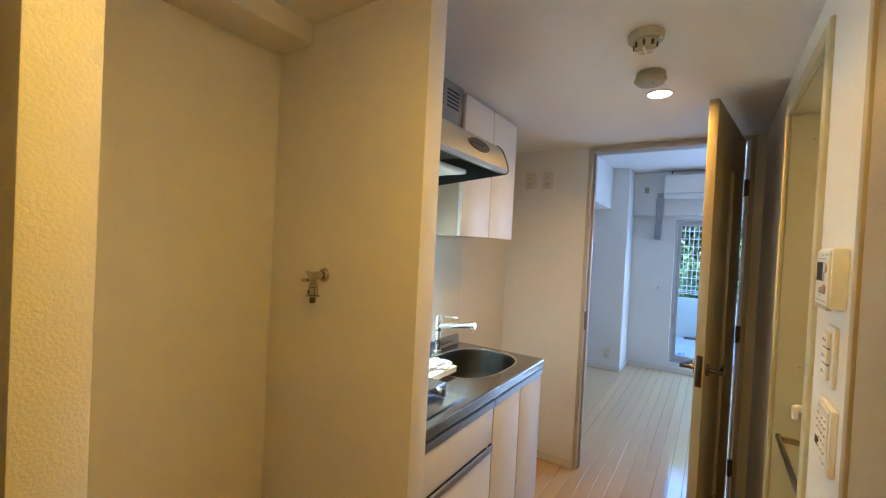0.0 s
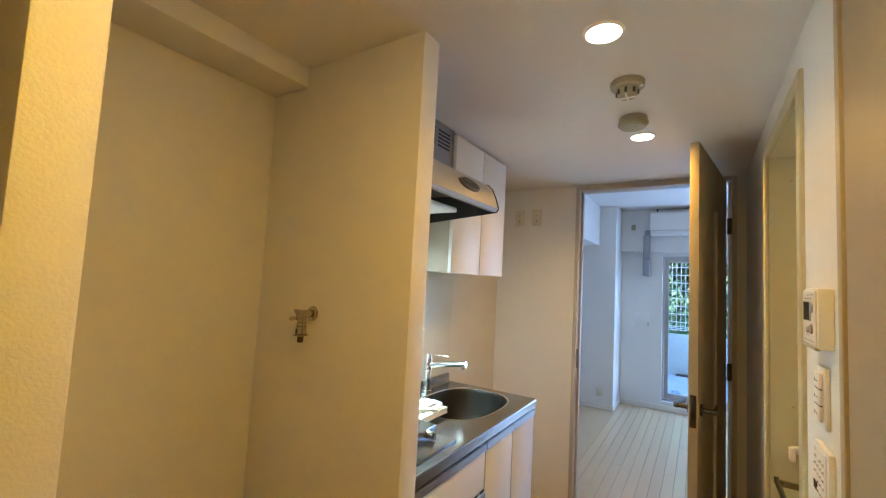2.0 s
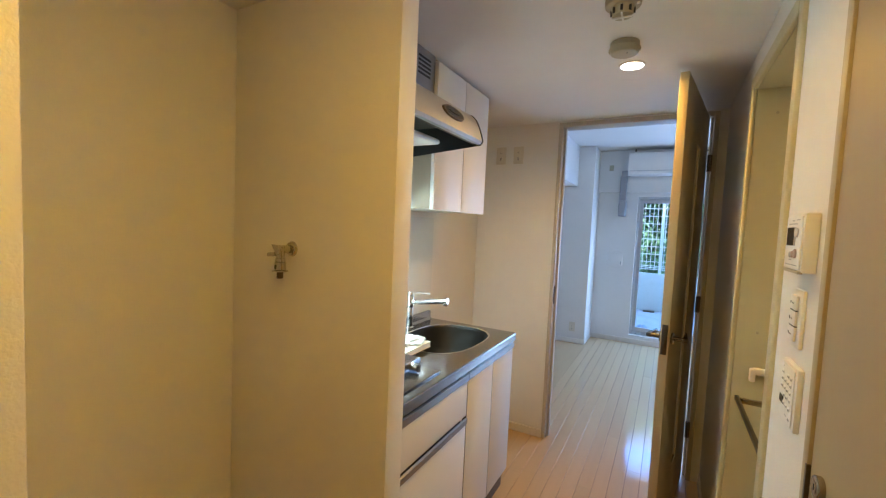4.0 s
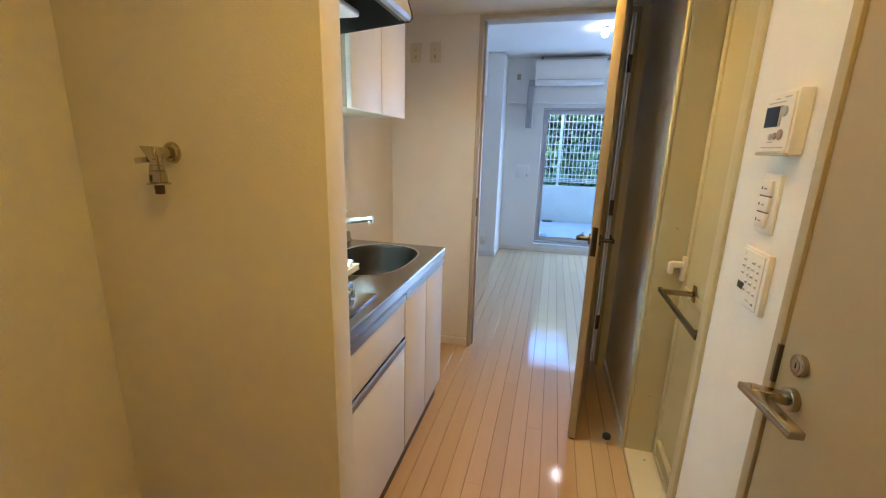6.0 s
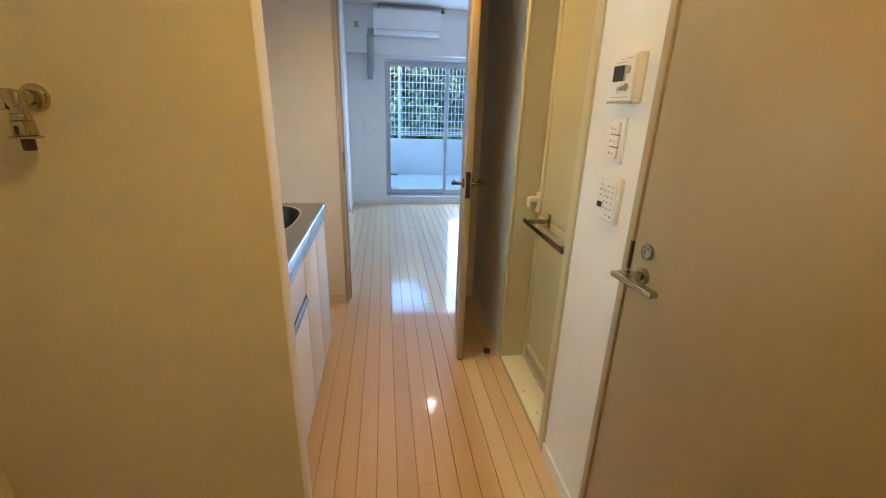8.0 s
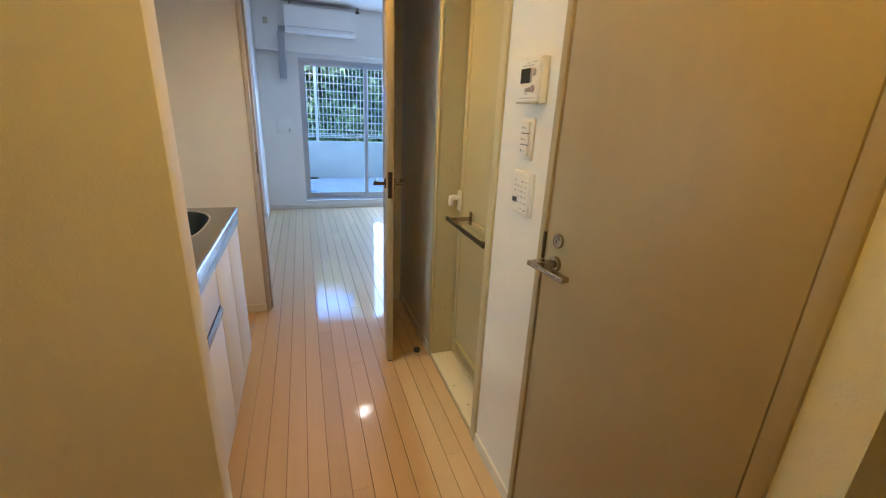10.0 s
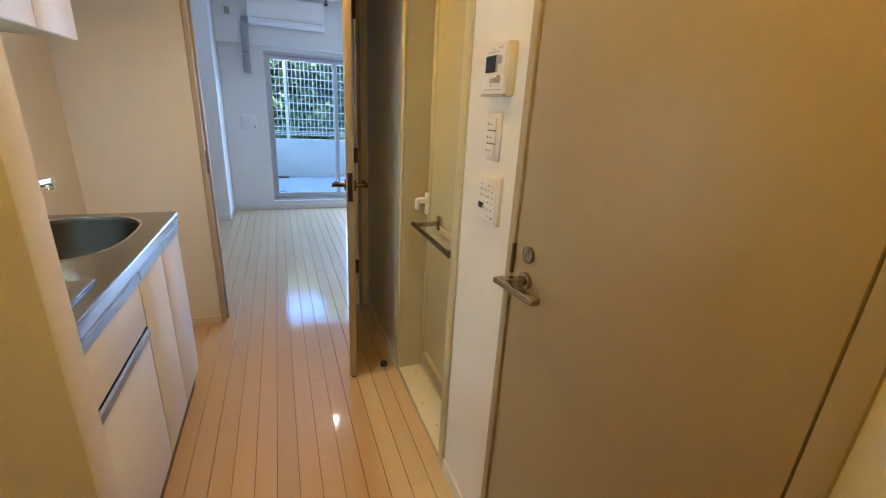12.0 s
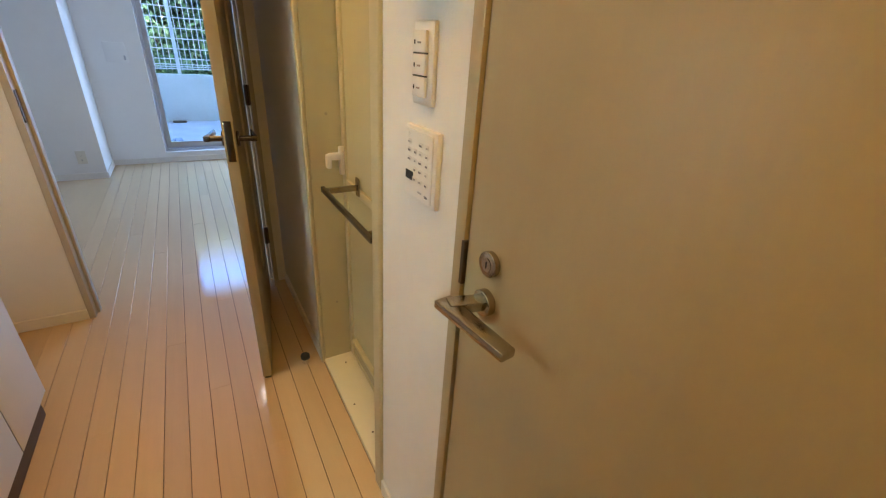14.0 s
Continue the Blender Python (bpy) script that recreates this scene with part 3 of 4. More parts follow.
blade = extrude([(TX - 0.024, TZ + 0.013), (TX + 0.008, TZ + 0.012), (TX + 0.010, TZ - 0.012), (TX - 0.004, TZ - 0.016), (TX - 0.010, TZ - 0.006)], TY - 0.013, TY - 0.005)
bmesh.ops.bevel(blade, geom=blade.edges[:], offset=0.002, segments=2, affect="EDGES", profile=0.5)
part("tap_lever", join(blade, slope_box((TX - 0.008, TY - 0.008, TZ - 0.013), (TX - 0.034, TY - 0.012, TZ - 0.016), 0.006, 0.007, 0.011)), M_TAP, tap, "short chrome tap lever")
part("latch_tab", B((TX - 0.002, TX + 0.002, TY - 0.0178, TY - 0.0145, TZ - 0.055, TZ - 0.042), bevel=0.001), M_DARK, tap)

# ---- kitchen ----
KY0, KY1 = 1.195, 2.372


def kitchen_unit(name, y0, y1, label):
    u = thing(name, (-1.18, (y0 + y1) / 2, 0), label, "cabinet", group="base cabinets")
    t_ = 0.016
    part("body", B((XL, -0.945, y0, y0 + t_, 0.102, 0.798), (XL, -0.945, y1 - t_, y1, 0.102, 0.798), (XL, -0.945, y0 + t_, y1 - t_, 0.102, 0.115), (XL, XL + 0.01, y0 + t_, y1 - t_, 0.115, 0.76)), M_CAB, u)
    part("toe_kick", B((-0.975, -0.955, y0, y1, 0, 0.102)), M_BRONZE, u, "dark recessed toe kick")
    return u


u1 = kitchen_unit("drawer_cabinet", KY0, 1.815, "white drawer cabinet with metal grip rails")
d1 = part("drawer_front", B((-0.945, -0.927, KY0 + 0.002, 1.812, 0.618, 0.768), bevel=0.002), M_CAB, u1)
part("grip_rail", extrude(((-0.927, 0.798), (-0.921, 0.794), (-0.9215, 0.768), (-0.945, 0.768), (-0.945, 0.772), (-0.929, 0.774)), KY0 + 0.002, 1.812), M_RAIL, d1, "aluminium grip rail")
d2 = part("drawer_front", B((-0.945, -0.927, KY0 + 0.002, 1.812, 0.105, 0.585), bevel=0.002), M_CAB, u1)
part("grip_rail", extrude(((-0.927, 0.610), (-0.920, 0.606), (-0.9205, 0.585), (-0.945, 0.585), (-0.945, 0.589), (-0.929, 0.591)), KY0 + 0.002, 1.812), M_RAIL, d2, "aluminium grip rail")
# dark strips painted where only shade lies between the fronts
part("drawer_gap_shade", B((-0.953, -0.946, KY0 + 0.016, 1.800, 0.580, 0.628)), M_DARK, u1)
part("shadow_gap", B((-0.9445, -0.9282, 1.8122, 1.8178, 0.105, 0.768)), M_SEAL, u1)
u2 = kitchen_unit("sink_cabinet", 1.815, 2.372, "white two-door cabinet under the sink")
for a, b in ((1.818, 2.0908), (2.0952, 2.370)):
    dd = part("cabinet_door", B((-0.945, -0.927, a, b, 0.105, 0.768), bevel=0.002), M_CAB, u2)
    part("grip_rail", extrude(((-0.927, 0.798), (-0.921, 0.794), (-0.9215, 0.768), (-0.945, 0.768), (-0.945, 0.772), (-0.929, 0.774)), a, b), M_RAIL, dd, "aluminium grip rail")

# shade between the doors and under the worktop, drawn as dark strips
part("shadow_gap", B((-0.9445, -0.9282, 2.0910, 2.0950, 0.105, 0.768)), M_SEAL, u2)
part("rail_gap_shade", B((-0.957, -0.947, KY0 + 0.02, 2.355, 0.772, 0.804)), M_DARK, u2)

# counter with a real sink opening
SX, SY, SA, SB = -1.178, 2.062, 0.185, 0.262


def sink_outline(k, grow=0.0, n=56):
    t_ = math.tau * k / n
    c, s = math.cos(t_), math.sin(t_)
    e = 2 / 2.7
    return (SX + (SA + grow) * math.copysign(abs(c) ** e, c), SY + (SB + grow) * math.copysign(abs(s) ** e, s))


def counter_top():
    bm = bmesh.new()
    n, z = 56, 0.848
    x0, x1, y0, y1 = XL, -0.924, KY0, KY1
    inner = [bm.verts.new((*sink_outline(k), z)) for k in range(n)]
    outer = []
    for k in range(n):
        px, py = sink_outline(k)
        dx, dy = px - SX, py - SY
        sc = min(((x1 if dx > 0 else x0) - SX) / dx if abs(dx) > 1e-6 else 1e9, ((y1 if dy > 0 else y0) - SY) / dy if abs(dy) > 1e-6 else 1e9)
        outer.append([SX + dx * sc, SY + dy * sc])
    for cx in (x0, x1):
        for cy in (y0, y1):
            k = min(range(n), key=lambda i: (outer[i][0] - cx) ** 2 + (outer[i][1] - cy) ** 2)
            outer[k] = [cx, cy]
    ov = [bm.verts.new((a, b, z)) for a, b in outer]
    for k in range(n):
        bm.faces.new((inner[k], ov[k], ov[(k + 1) % n], inner[(k + 1) % n]))
    bmesh.ops.recalc_face_normals(bm, faces=bm.faces[:])
    if bm.faces[0].normal.z < 0:
        bmesh.ops.reverse_faces(bm, faces=bm.faces[:])
    edge = extrude([(-0.924, z)] + [(-0.924 + 0.008 * math.sin(a), z - 0.008 + 0.008 * math.cos(a)) for a in (0.4, 0.8, 1.2, 1.57)] + [(-0.916, 0.810), (-0.922, 0.805), (-0.924, 0.810), (-0.924, z - 0.01)], y0, y1)
    end = B((x0, -0.924, y1 - 0.002, y1, 0.808, z - 0.0005))
    under = B((x0, -0.930, y0, SY - SB - 0.01, 0.810, 0.842))
    lip = extrude([(XL, z), (XL, z + 0.048), (XL + 0.010, z + 0.048), (XL + 0.014, z + 0.044), (XL + 0.016, z + 0.012), (XL + 0.026, z)], y0, y1 - 0.012)
    return bm, edge, end, under, lip


worktop = thing("kitchen_worktop", (-1.18, 1.785, 0.78), "brushed stainless steel worktop with moulded sink", "worktop")
for nm, piece in zip(("top", "front_edge", "end_edge", "support_board", "upstand"), counter_top()):
    part(nm, piece, M_STEEL, worktop)


def sink_bowl():
    bm = bmesh.new()
    n = 56
    levels = ((0.0, 0.8485), (-0.004, 0.8440), (-0.008, 0.8320), (-0.018, 0.7220), (-0.035, 0.6940), (-0.07, 0.6820), (-0.13, 0.6780))
    rings = [[bm.verts.new((*sink_outline(k, g), z)) for k in range(n)] for g, z in levels]
    for a, b in zip(rings, rings[1:]):
        for k in range(n):
            bm.faces.new((a[k], a[(k + 1) % n], b[(k + 1) % n], b[k]))
    bm.faces.new(rings[-1])
    return bm


def sink_rim():
    bm = bmesh.new()
    n = 56
    rings = [[bm.verts.new((*sink_outline(k, g), z)) for k in range(n)] for g, z in ((-0.002, 0.8465), (0.0005, 0.8496), (0.004, 0.8500), (0.008, 0.8484))]
    for a, b in zip(rings, rings[1:]):
        for k in range(n):
            bm.faces.new((a[k], a[(k + 1) % n], b[(k + 1) % n], b[k]))
    bmesh.ops.recalc_face_normals(bm, faces=bm.faces[:])
    return bm


bowl = part("sink_bowl", sink_bowl(), M_SINK, worktop, "satin steel sink bowl, shade put into its colour")
part("drain_basket", C((SX, SY - 0.02, 0.6780), (SX, SY - 0.02, 0.6810), 0.055, bevel=0.001), M_CHROME, bowl)

FX, FY = -1.398, 2.076
# rim given brighter metal to draw the highlight along the steel edge
part("rim", sink_rim(), M_CHROME, bowl, "sink rim in bright chrome for its highlight")

fau = thing("kitchen_faucet", (FX, FY, 0.848), "chrome single-lever kitchen faucet beside the sink", "faucet")
part("base", C((FX, FY, 0.848), (FX, FY, 0.864), 0.026, bevel=0.003), M_CHROME, fau)
part("column", join(C((FX, FY, 0.862), (FX, FY, 0.965), 0.0185, bevel=0.002), C((FX, FY, 0.965), (FX, FY, 1.030), 0.0215, bevel=0.004)), M_CHROME, fau)
part("spout", join(tube([(FX, FY, 0.990), (-1.29, 2.084, 1.006), (-1.184, 2.091, 1.022)], 0.0135, 16), C((-1.196, 2.0915, 1.018), (-1.196, 2.0915, 0.996), 0.0125, bevel=0.002)), M_CHROME, fau)
part("lever", join(C((FX, FY, 1.030), (FX, FY, 1.046), 0.019, 0.013, bevel=0.002), slope_box((FX + 0.01, FY, 1.045), (FX + 0.115, FY + 0.010, 1.047), 0.006, 0.005, 0.006)), M_CHROME, fau, "thin chrome lever")

stove = thing("gas_stove", (-1.13, 1.42, 0.848), "single-burner steel stove with knob on the worktop", "stove")
part("tray", B((-1.34, -0.958, 1.200, 1.628, 0.8485, 0.855), bevel=0.003), M_STEEL, stove)
part("body", B((-1.33, -1.042, 1.21, 1.620, 0.855, 0.892), bevel=0.003), M_STEEL, stove)
kn = part("knob", join(C((-1.043, 1.562, 0.873), (-1.016, 1.562, 0.873), 0.0160, 0.0140, bevel=0.002), B((-1.020, -1.008, 1.558, 1.566, 0.859, 0.887), bevel=0.001)), M_NICKEL, stove, "satin metal control knob")
part("label_mark", B((-1.0425, -1.0412, 1.515, 1.530, 0.868, 0.873)), M_DARK, stove)
part("burner_ring", join(C((-1.21, 1.38, 0.892), (-1.21, 1.38, 0.906), 0.05, bevel=0.003), C((-1.21, 1.38, 0.904), (-1.21, 1.38, 0.912), 0.032, bevel=0.002)), M_DARK, stove, "black burner ring")

book = thing("booklet", (-1.23, 1.70, 0.849), "stack of beige instruction booklets by the sink", "booklets")
part("cover", B((-1.337, -1.126, 1.634, 1.841, 0.8846, 0.887), bevel=0.0008, seg=1), M_PAPER, book)
part("pages", B((-1.334, -1.129, 1.637, 1.838, 0.8655, 0.8846)), M_WHITEP, book, "white page edges")
part("back_cover", B((-1.337, -1.126, 1.634, 1.841, 0.863, 0.8655), bevel=0.0008, seg=1), M_PAPER, book)
part("base_tray", B((-1.327, -1.136, 1.64, 1.735, 0.8488, 0.863)), M_DARK, book)


def crumple(cx, cy, z, ax, ay, h):
    bm = bmesh.new()
    bmesh.ops.create_icosphere(bm, subdivisions=5, radius=1)
    for v in bm.verts:
        n_ = noise.noise(v.co * 2.3) * 0.35 + noise.noise(v.co * 5.5) * 0.18 - abs(noise.noise(v.co * 9.0)) * 0.16
        v.co *= 1 + n_
        v.co = Vector((cx + v.co.x * ax, cy + v.co.y * ay, z + max(v.co.z, -0.02) * h))
    return bm


bag = solid("plastic_bag", crumple(-1.208, 1.755, 0.8875, 0.068, 0.110, 0.020), M_BAG, "crumpled white plastic bag on the booklets", "bag", kind="")

cab = thing("wall_cabinet", (-1.28, 2.088, 1.445), "white two-door wall cabinet above the sink", "cabinet")
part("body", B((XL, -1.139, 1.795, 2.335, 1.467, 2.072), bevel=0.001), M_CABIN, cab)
for a, b in ((1.796, 2.0610), (2.0635, 2.334)):
    part("cabinet_door", B((-1.139, -1.120, a, b, 1.463, 2.072), bevel=0.0018), M_CAB, cab)
# dark strip for the shade between the two doors
part("shadow_gap", B((-1.1385, -1.1212, 2.0600, 2.0645, 1.465, 2.070)), M_SEAL, cab)
# added strip that draws the shaded gap between cabinet and ceiling
part("gap_shade_strip", B((XL, -1.150, 1.800, 2.335, 2.0725, CEIL)), M_CABIN, cab, "recessed strip standing in for the shadow gap under the ceiling")
part("side_panel", B((XL, -1.141, 2.3352, 2.3372, 1.467, 2.072)), M_CAB, cab)

back = thing("hood_back_panel", (-1.40, 1.49, 1.45), "beige panel behind the range hood", "panel")
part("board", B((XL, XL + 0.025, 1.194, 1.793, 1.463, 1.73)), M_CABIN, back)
strip = thing("kitchen_light", (-1.39, 1.52, 1.44), "slim lit strip lamp under the wall cabinet", "lamp")
part("housing", B((XL, -1.335, 1.20, 1.930, 1.447, 1.4625), bevel=0.002), M_WHITEP, strip)
part("diffuser", B((-1.415, -1.355, 1.24, 1.915, 1.436, 1.447), bevel=0.003), M_TUBE, strip, "glowing white diffuser")

hood = thing("range_hood", (-1.16, 1.455, 1.69), "silver range hood with louvred duct cover", "range hood")
HY0, HY1 = 1.196, 1.718
part("canopy", extrude([(XL, 1.817), (-0.945, 1.817), (-0.918, 1.809), (-0.900, 1.792), (-0.885, 1.762), (-0.873, 1.726), (-0.870, 1.712), (-0.877, 1.702), (-0.893, 1.702), (-0.900, 1.749), (-0.93, 1.789), (XL, 1.78)], HY0, HY1 - 0.010), M_HOOD, hood)
part("seam", extrude([(XL, 1.819), (-0.945, 1.819), (-0.916, 1.811), (-0.897, 1.793), (-0.882, 1.762), (-0.870, 1.726), (-0.867, 1.711), (-0.876, 1.699), (XL, 1.642)], HY1 - 0.010, HY1 - 0.006), M_DARK, hood, "dark plastic seam at the end cap")
part("end_cap", extrude([(XL, 1.817), (-0.945, 1.817), (-0.918, 1.809), (-0.900, 1.792), (-0.885, 1.762), (-0.873, 1.726), (-0.870, 1.712), (-0.877, 1.702), (XL, 1.644)], HY1 - 0.006, HY1), M_HOOD, hood, "silver end cap")
part("cavity", extrude([(XL, 1.792), (-0.935, 1.786), (-0.904, 1.746), (-0.896, 1.706), (-0.908, 1.704), (-0.925, 1.754), (-0.96, 1.774), (XL, 1.779)], HY0 + 0.001, HY1 - 0.011), M_CAVITY, hood, "dark brown cavity under the canopy")
part("filter_plate", B((-1.36, -0.985, HY0 + 0.05, HY1 - 0.12, 1.686, 1.704), bevel=0.007, seg=3), M_WHITEP, hood, "white rectifying plate")
for fx in (-1.3, -1.05):
    part("plate_post", C((fx, 1.42, 1.703), (fx, 1.42, 1.774), 0.006), M_GREY, hood)


def badge(a_, b_, th):
    """An oval disc lying on the sloped canopy front."""
    bm = bmesh.new()
    bmesh.ops.create_cone(bm, cap_ends=True, segments=40, radius1=1, radius2=0.93, depth=1)
    m = Matrix.Translation((-0.884, 1.50, 1.764)) @ Matrix.Rotation(radians(70), 4, "Y") @ Matrix.Diagonal((a_, b_, th, 1))
    bmesh.ops.transform(bm, matrix=m, verts=bm.verts[:])
    return bm


bd = part("badge", badge(0.023, 0.075, 0.008), M_BRONZE, hood, "oval dark switch badge")
part("badge_inlay", badge(0.018, 0.064, 0.011), M_NICKEL_DARK, bd)
part("switch_bar", badge(0.005, 0.040, 0.014), M_DARK, bd, "black switch bar")
duct = part("duct_cover", B((XL, -1.135, HY0, 1.793, 1.818, CEIL - 0.002), bevel=0.002), M_GREY, hood, "grey louvred duct cover")
for c_ in range(3):
    for r_ in range(5):
        part("louvre", B((-1.1362, -1.1335, 1.435 + c_ * 0.115, 1.525 + c_ * 0.115, 1.985 + r_ * 0.016, 1.993 + r_ * 0.016)), M_DARK, duct)

sp = thing("splash_panel", (XL, 1.8, 1.1), "white enamel splash panel behind the worktop", "panel")
part("sheet", B((XL, XL + 0.004, 1.194, 2.372, 0.898, 1.436)), M_SPLASH, sp)

# ---- ceiling fixtures ----


def downlight(y):
    d = thing("downlight", (LAMP_X, y, CEIL), "round lit recessed downlight in the ceiling", "downlight", group="corridor downlights")
    ring = bmesh.new()
    rs = ((0.052, CEIL), (0.051, CEIL - 0.004), (0.044, CEIL - 0.005), (0.041, CEIL + 0.0))
    rings = [[ring.verts.new((LAMP_X + r * math.cos(k * math.tau / 48), y + r * math.sin(k * math.tau / 48), z)) for k in range(48)] for r, z in rs]
    for a, b in zip(rings, rings[1:]):
        for k in range(48):
            ring.faces.new((a[k], a[(k + 1) % 48], b[(k + 1) % 48], b[k]))
    bmesh.ops.recalc_face_normals(ring, faces=ring.faces[:])
    part("trim_ring", ring, M_WHITEP, d)
    part("diffuser", C((LAMP_X, y, CEIL + 0.002), (LAMP_X, y, CEIL - 0.0035), 0.042, n=48), M_DISC, d, "glowing warm diffuser")


for ly in LAMP_Y[1:]:
    downlight(ly)

# added fixture for the unseen entrance lights; its form is assumed
el = thing("assumed_entrance_lamp", (ENTRY_X, LAMP_Y[0], CEIL), "small round opal lamp added on the unseen entrance ceiling", "ceiling lamp")
part("base", C((ENTRY_X, LAMP_Y[0], CEIL), (ENTRY_X, LAMP_Y[0], CEIL - 0.014), 0.055, n=40, bevel=0.003), M_WHITEP, el)
part("diffuser", C((ENTRY_X, LAMP_Y[0], CEIL - 0.014), (ENTRY_X, LAMP_Y[0], CEIL - 0.052), 0.050, 0.036, n=40, bevel=0.008), M_DISC, el, "glowing warm diffuser")

sm = thing("smoke_detector", (-0.410, 1.650, CEIL), "cream smoke detector with caged sensor", "smoke detector", group="ceiling detectors")
sx, sy = -0.410, 1.650
part("base", C((sx, sy, CEIL), (sx, sy, CEIL - 0.022), 0.052, 0.050, n=40, bevel=0.004), M_CREAMP, sm)
cage = part("sensor_cage", C((sx, sy, CEIL - 0.022), (sx, sy, CEIL - 0.050), 0.033, 0.029, n=32, bevel=0.004), M_CREAMP, sm)
for k in range(8):
    a = k * math.tau / 8
    part("slot", B((sx + 0.031 * math.cos(a) - 0.0035, sx + 0.031 * math.cos(a) + 0.0035, sy + 0.031 * math.sin(a) - 0.0035, sy + 0.031 * math.sin(a) + 0.0035, CEIL - 0.044, CEIL - 0.029)), M_DARK, cage)
part("cross_bar", B((sx - 0.028, sx + 0.028, sy - 0.0025, sy + 0.0025, CEIL - 0.054, CEIL - 0.049), (sx - 0.0025, sx + 0.0025, sy - 0.028, sy - 0.0026, CEIL - 0.054, CEIL - 0.049), (sx - 0.0025, sx + 0.0025, sy + 0.0026, sy + 0.028, CEIL - 0.054, CEIL - 0.049)), M_WHITEP, cage)
part("status_lamp", C((sx + 0.042, sy - 0.01, CEIL - 0.020), (sx + 0.042, sy - 0.01, CEIL - 0.025), 0.005, n=12), M_WHITEP, sm)
ht = thing("heat_detector", (-0.432, 1.955, CEIL), "flat round cream heat detector with clips", "heat detector", group="ceiling detectors")
hx, hy = -0.432, 1.955
part("base", C((hx, hy, CEIL), (hx, hy, CEIL - 0.018), 0.050, 0.050, n=40, bevel=0.003), M_CREAMP, ht)
part("cover", C((hx, hy, CEIL - 0.018), (hx, hy, CEIL - 0.042), 0.055, 0.046, n=40, bevel=0.006), M_CREAMP, ht)
for dx in (-0.048, 0.048):
    part("clip", B((hx + dx - 0.006, hx + dx + 0.006, hy - 0.008, hy + 0.008, CEIL - 0.034, CEIL - 0.02), bevel=0.002), M_CREAMP, ht)
part("pin_hole", C((hx + 0.01, hy - 0.012, CEIL - 0.041), (hx + 0.01, hy - 0.012, CEIL - 0.0425), 0.003, n=10), M_DARK, ht)

# ---- living room things ----
ac = thing("air_conditioner", (-0.31, 5.91, 2.04), "white split air conditioner on the beam over window", "air conditioner")
AX0, AX1 = -0.722, 0.060


def ac_body():
    bm = extrude([(5.91, 2.095), (5.91, 2.368), (5.77, 2.368), (5.735, 2.357), (5.723, 2.324), (5.723, 2.16), (5.735, 2.122), (5.77, 2.09)], AX0, AX1)
    bmesh.ops.transform(bm, matrix=Matrix(((0, 1, 0, 0), (1, 0, 0, 0), (0, 0, 1, 0), (0, 0, 0, 1))), verts=bm.verts[:])
    bmesh.ops.recalc_face_normals(bm, faces=bm.faces[:])
    return bm


part("body", ac_body(), M_WHITEP, ac)
part("flap", B((AX0 + 0.03, AX1 - 0.03, 5.721, 5.745, 2.104, 2.139), bevel=0.004), M_WHITEP, ac, "closed air flap")
part("flap_gap", B((AX0 + 0.02, AX1 - 0.02, 5.723, 5.75, 2.139, 2.145)), M_GREYP, ac)
part("indicator", C((AX1 - 0.07, 5.721, 2.121), (AX1 - 0.07, 5.724, 2.121), 0.004, n=12), M_DARK, ac)
part("intake_grille", B((AX0 + 0.03, AX1 - 0.03, 5.77, 5.89, 2.368, 2.372)), M_GREYP, ac)
# dark bar put where a soft shadow band lies under the ceiling
rail = thing("ceiling_shadow_bar", (-0.3, 5.88, 2.40), "dark bar drawing the shadow band above air conditioner", "rail")
part("shadow_bar", B((-0.68, 0.12, 5.855, 5.885, 2.365, 2.385), bevel=0.004), M_BRONZE, rail)
for rx in (-0.66, 0.10):
    part("bracket", B((rx - 0.008, rx + 0.008, 5.86, 5.88, 2.384, 2.42)), M_BRONZE, rail)

pipe = thing("air_conditioner_duct", (-0.77, 5.91, 1.62), "grey-white pipe cover running down beside air conditioner", "pipe cover")
part("elbow", B((-0.80, -0.70, 5.835, 5.909, 2.09, 2.16), bevel=0.012, seg=3), M_DUCT, pipe)
part("cover", B((-0.812, -0.735, 5.845, 5.909, 1.80, 2.10), bevel=0.010, seg=3), M_DUCT, pipe)
part("end_cap", B((-0.815, -0.732, 5.838, 5.989, 1.60, 1.80), bevel=0.014, seg=3), M_DUCT, pipe)
plate = thing("blank_wall_plate", (-0.8, 5.99, 1.05), "white inlet plate with small knob on wall", "wall plate")
part("plate", B((-0.905, -0.735, 5.981, 5.99, 0.97, 1.14), bevel=0.003), M_WHITEP, plate)
part("knob", B((-0.762, -0.748, 5.97, 5.982, 0.99, 1.03), bevel=0.003), M_GREYP, plate)
hook = thing("sleeve_cap", (-0.93, 5.91, 2.2), "round white wall sleeve cap near the ceiling", "sleeve cap")
part("disc", B((-0.955, -0.905, 5.9, 5.91, 2.17, 2.24), bevel=0.004), M_CREAMP, hook)

rl = thing("room_lamp", (-0.08, 4.68, 2.42), "bare lit bulb on the living room ceiling", "ceiling lamp")
part("canopy", C((-0.08, 4.68, 2.42), (-0.08, 4.68, 2.395), 0.036, 0.030, n=32, bevel=0.004), M_WHITEP, rl)
bulb = bmesh.new()
bmesh.ops.create_uvsphere(bulb, u_segments=24, v_segments=14, radius=0.031, matrix=Matrix.Translation((-0.08, 4.68, 2.366)) @ Matrix.Diagonal((1, 1, 1.15, 1)))
part("bulb", bulb, M_BULB, rl, "glowing bulb")

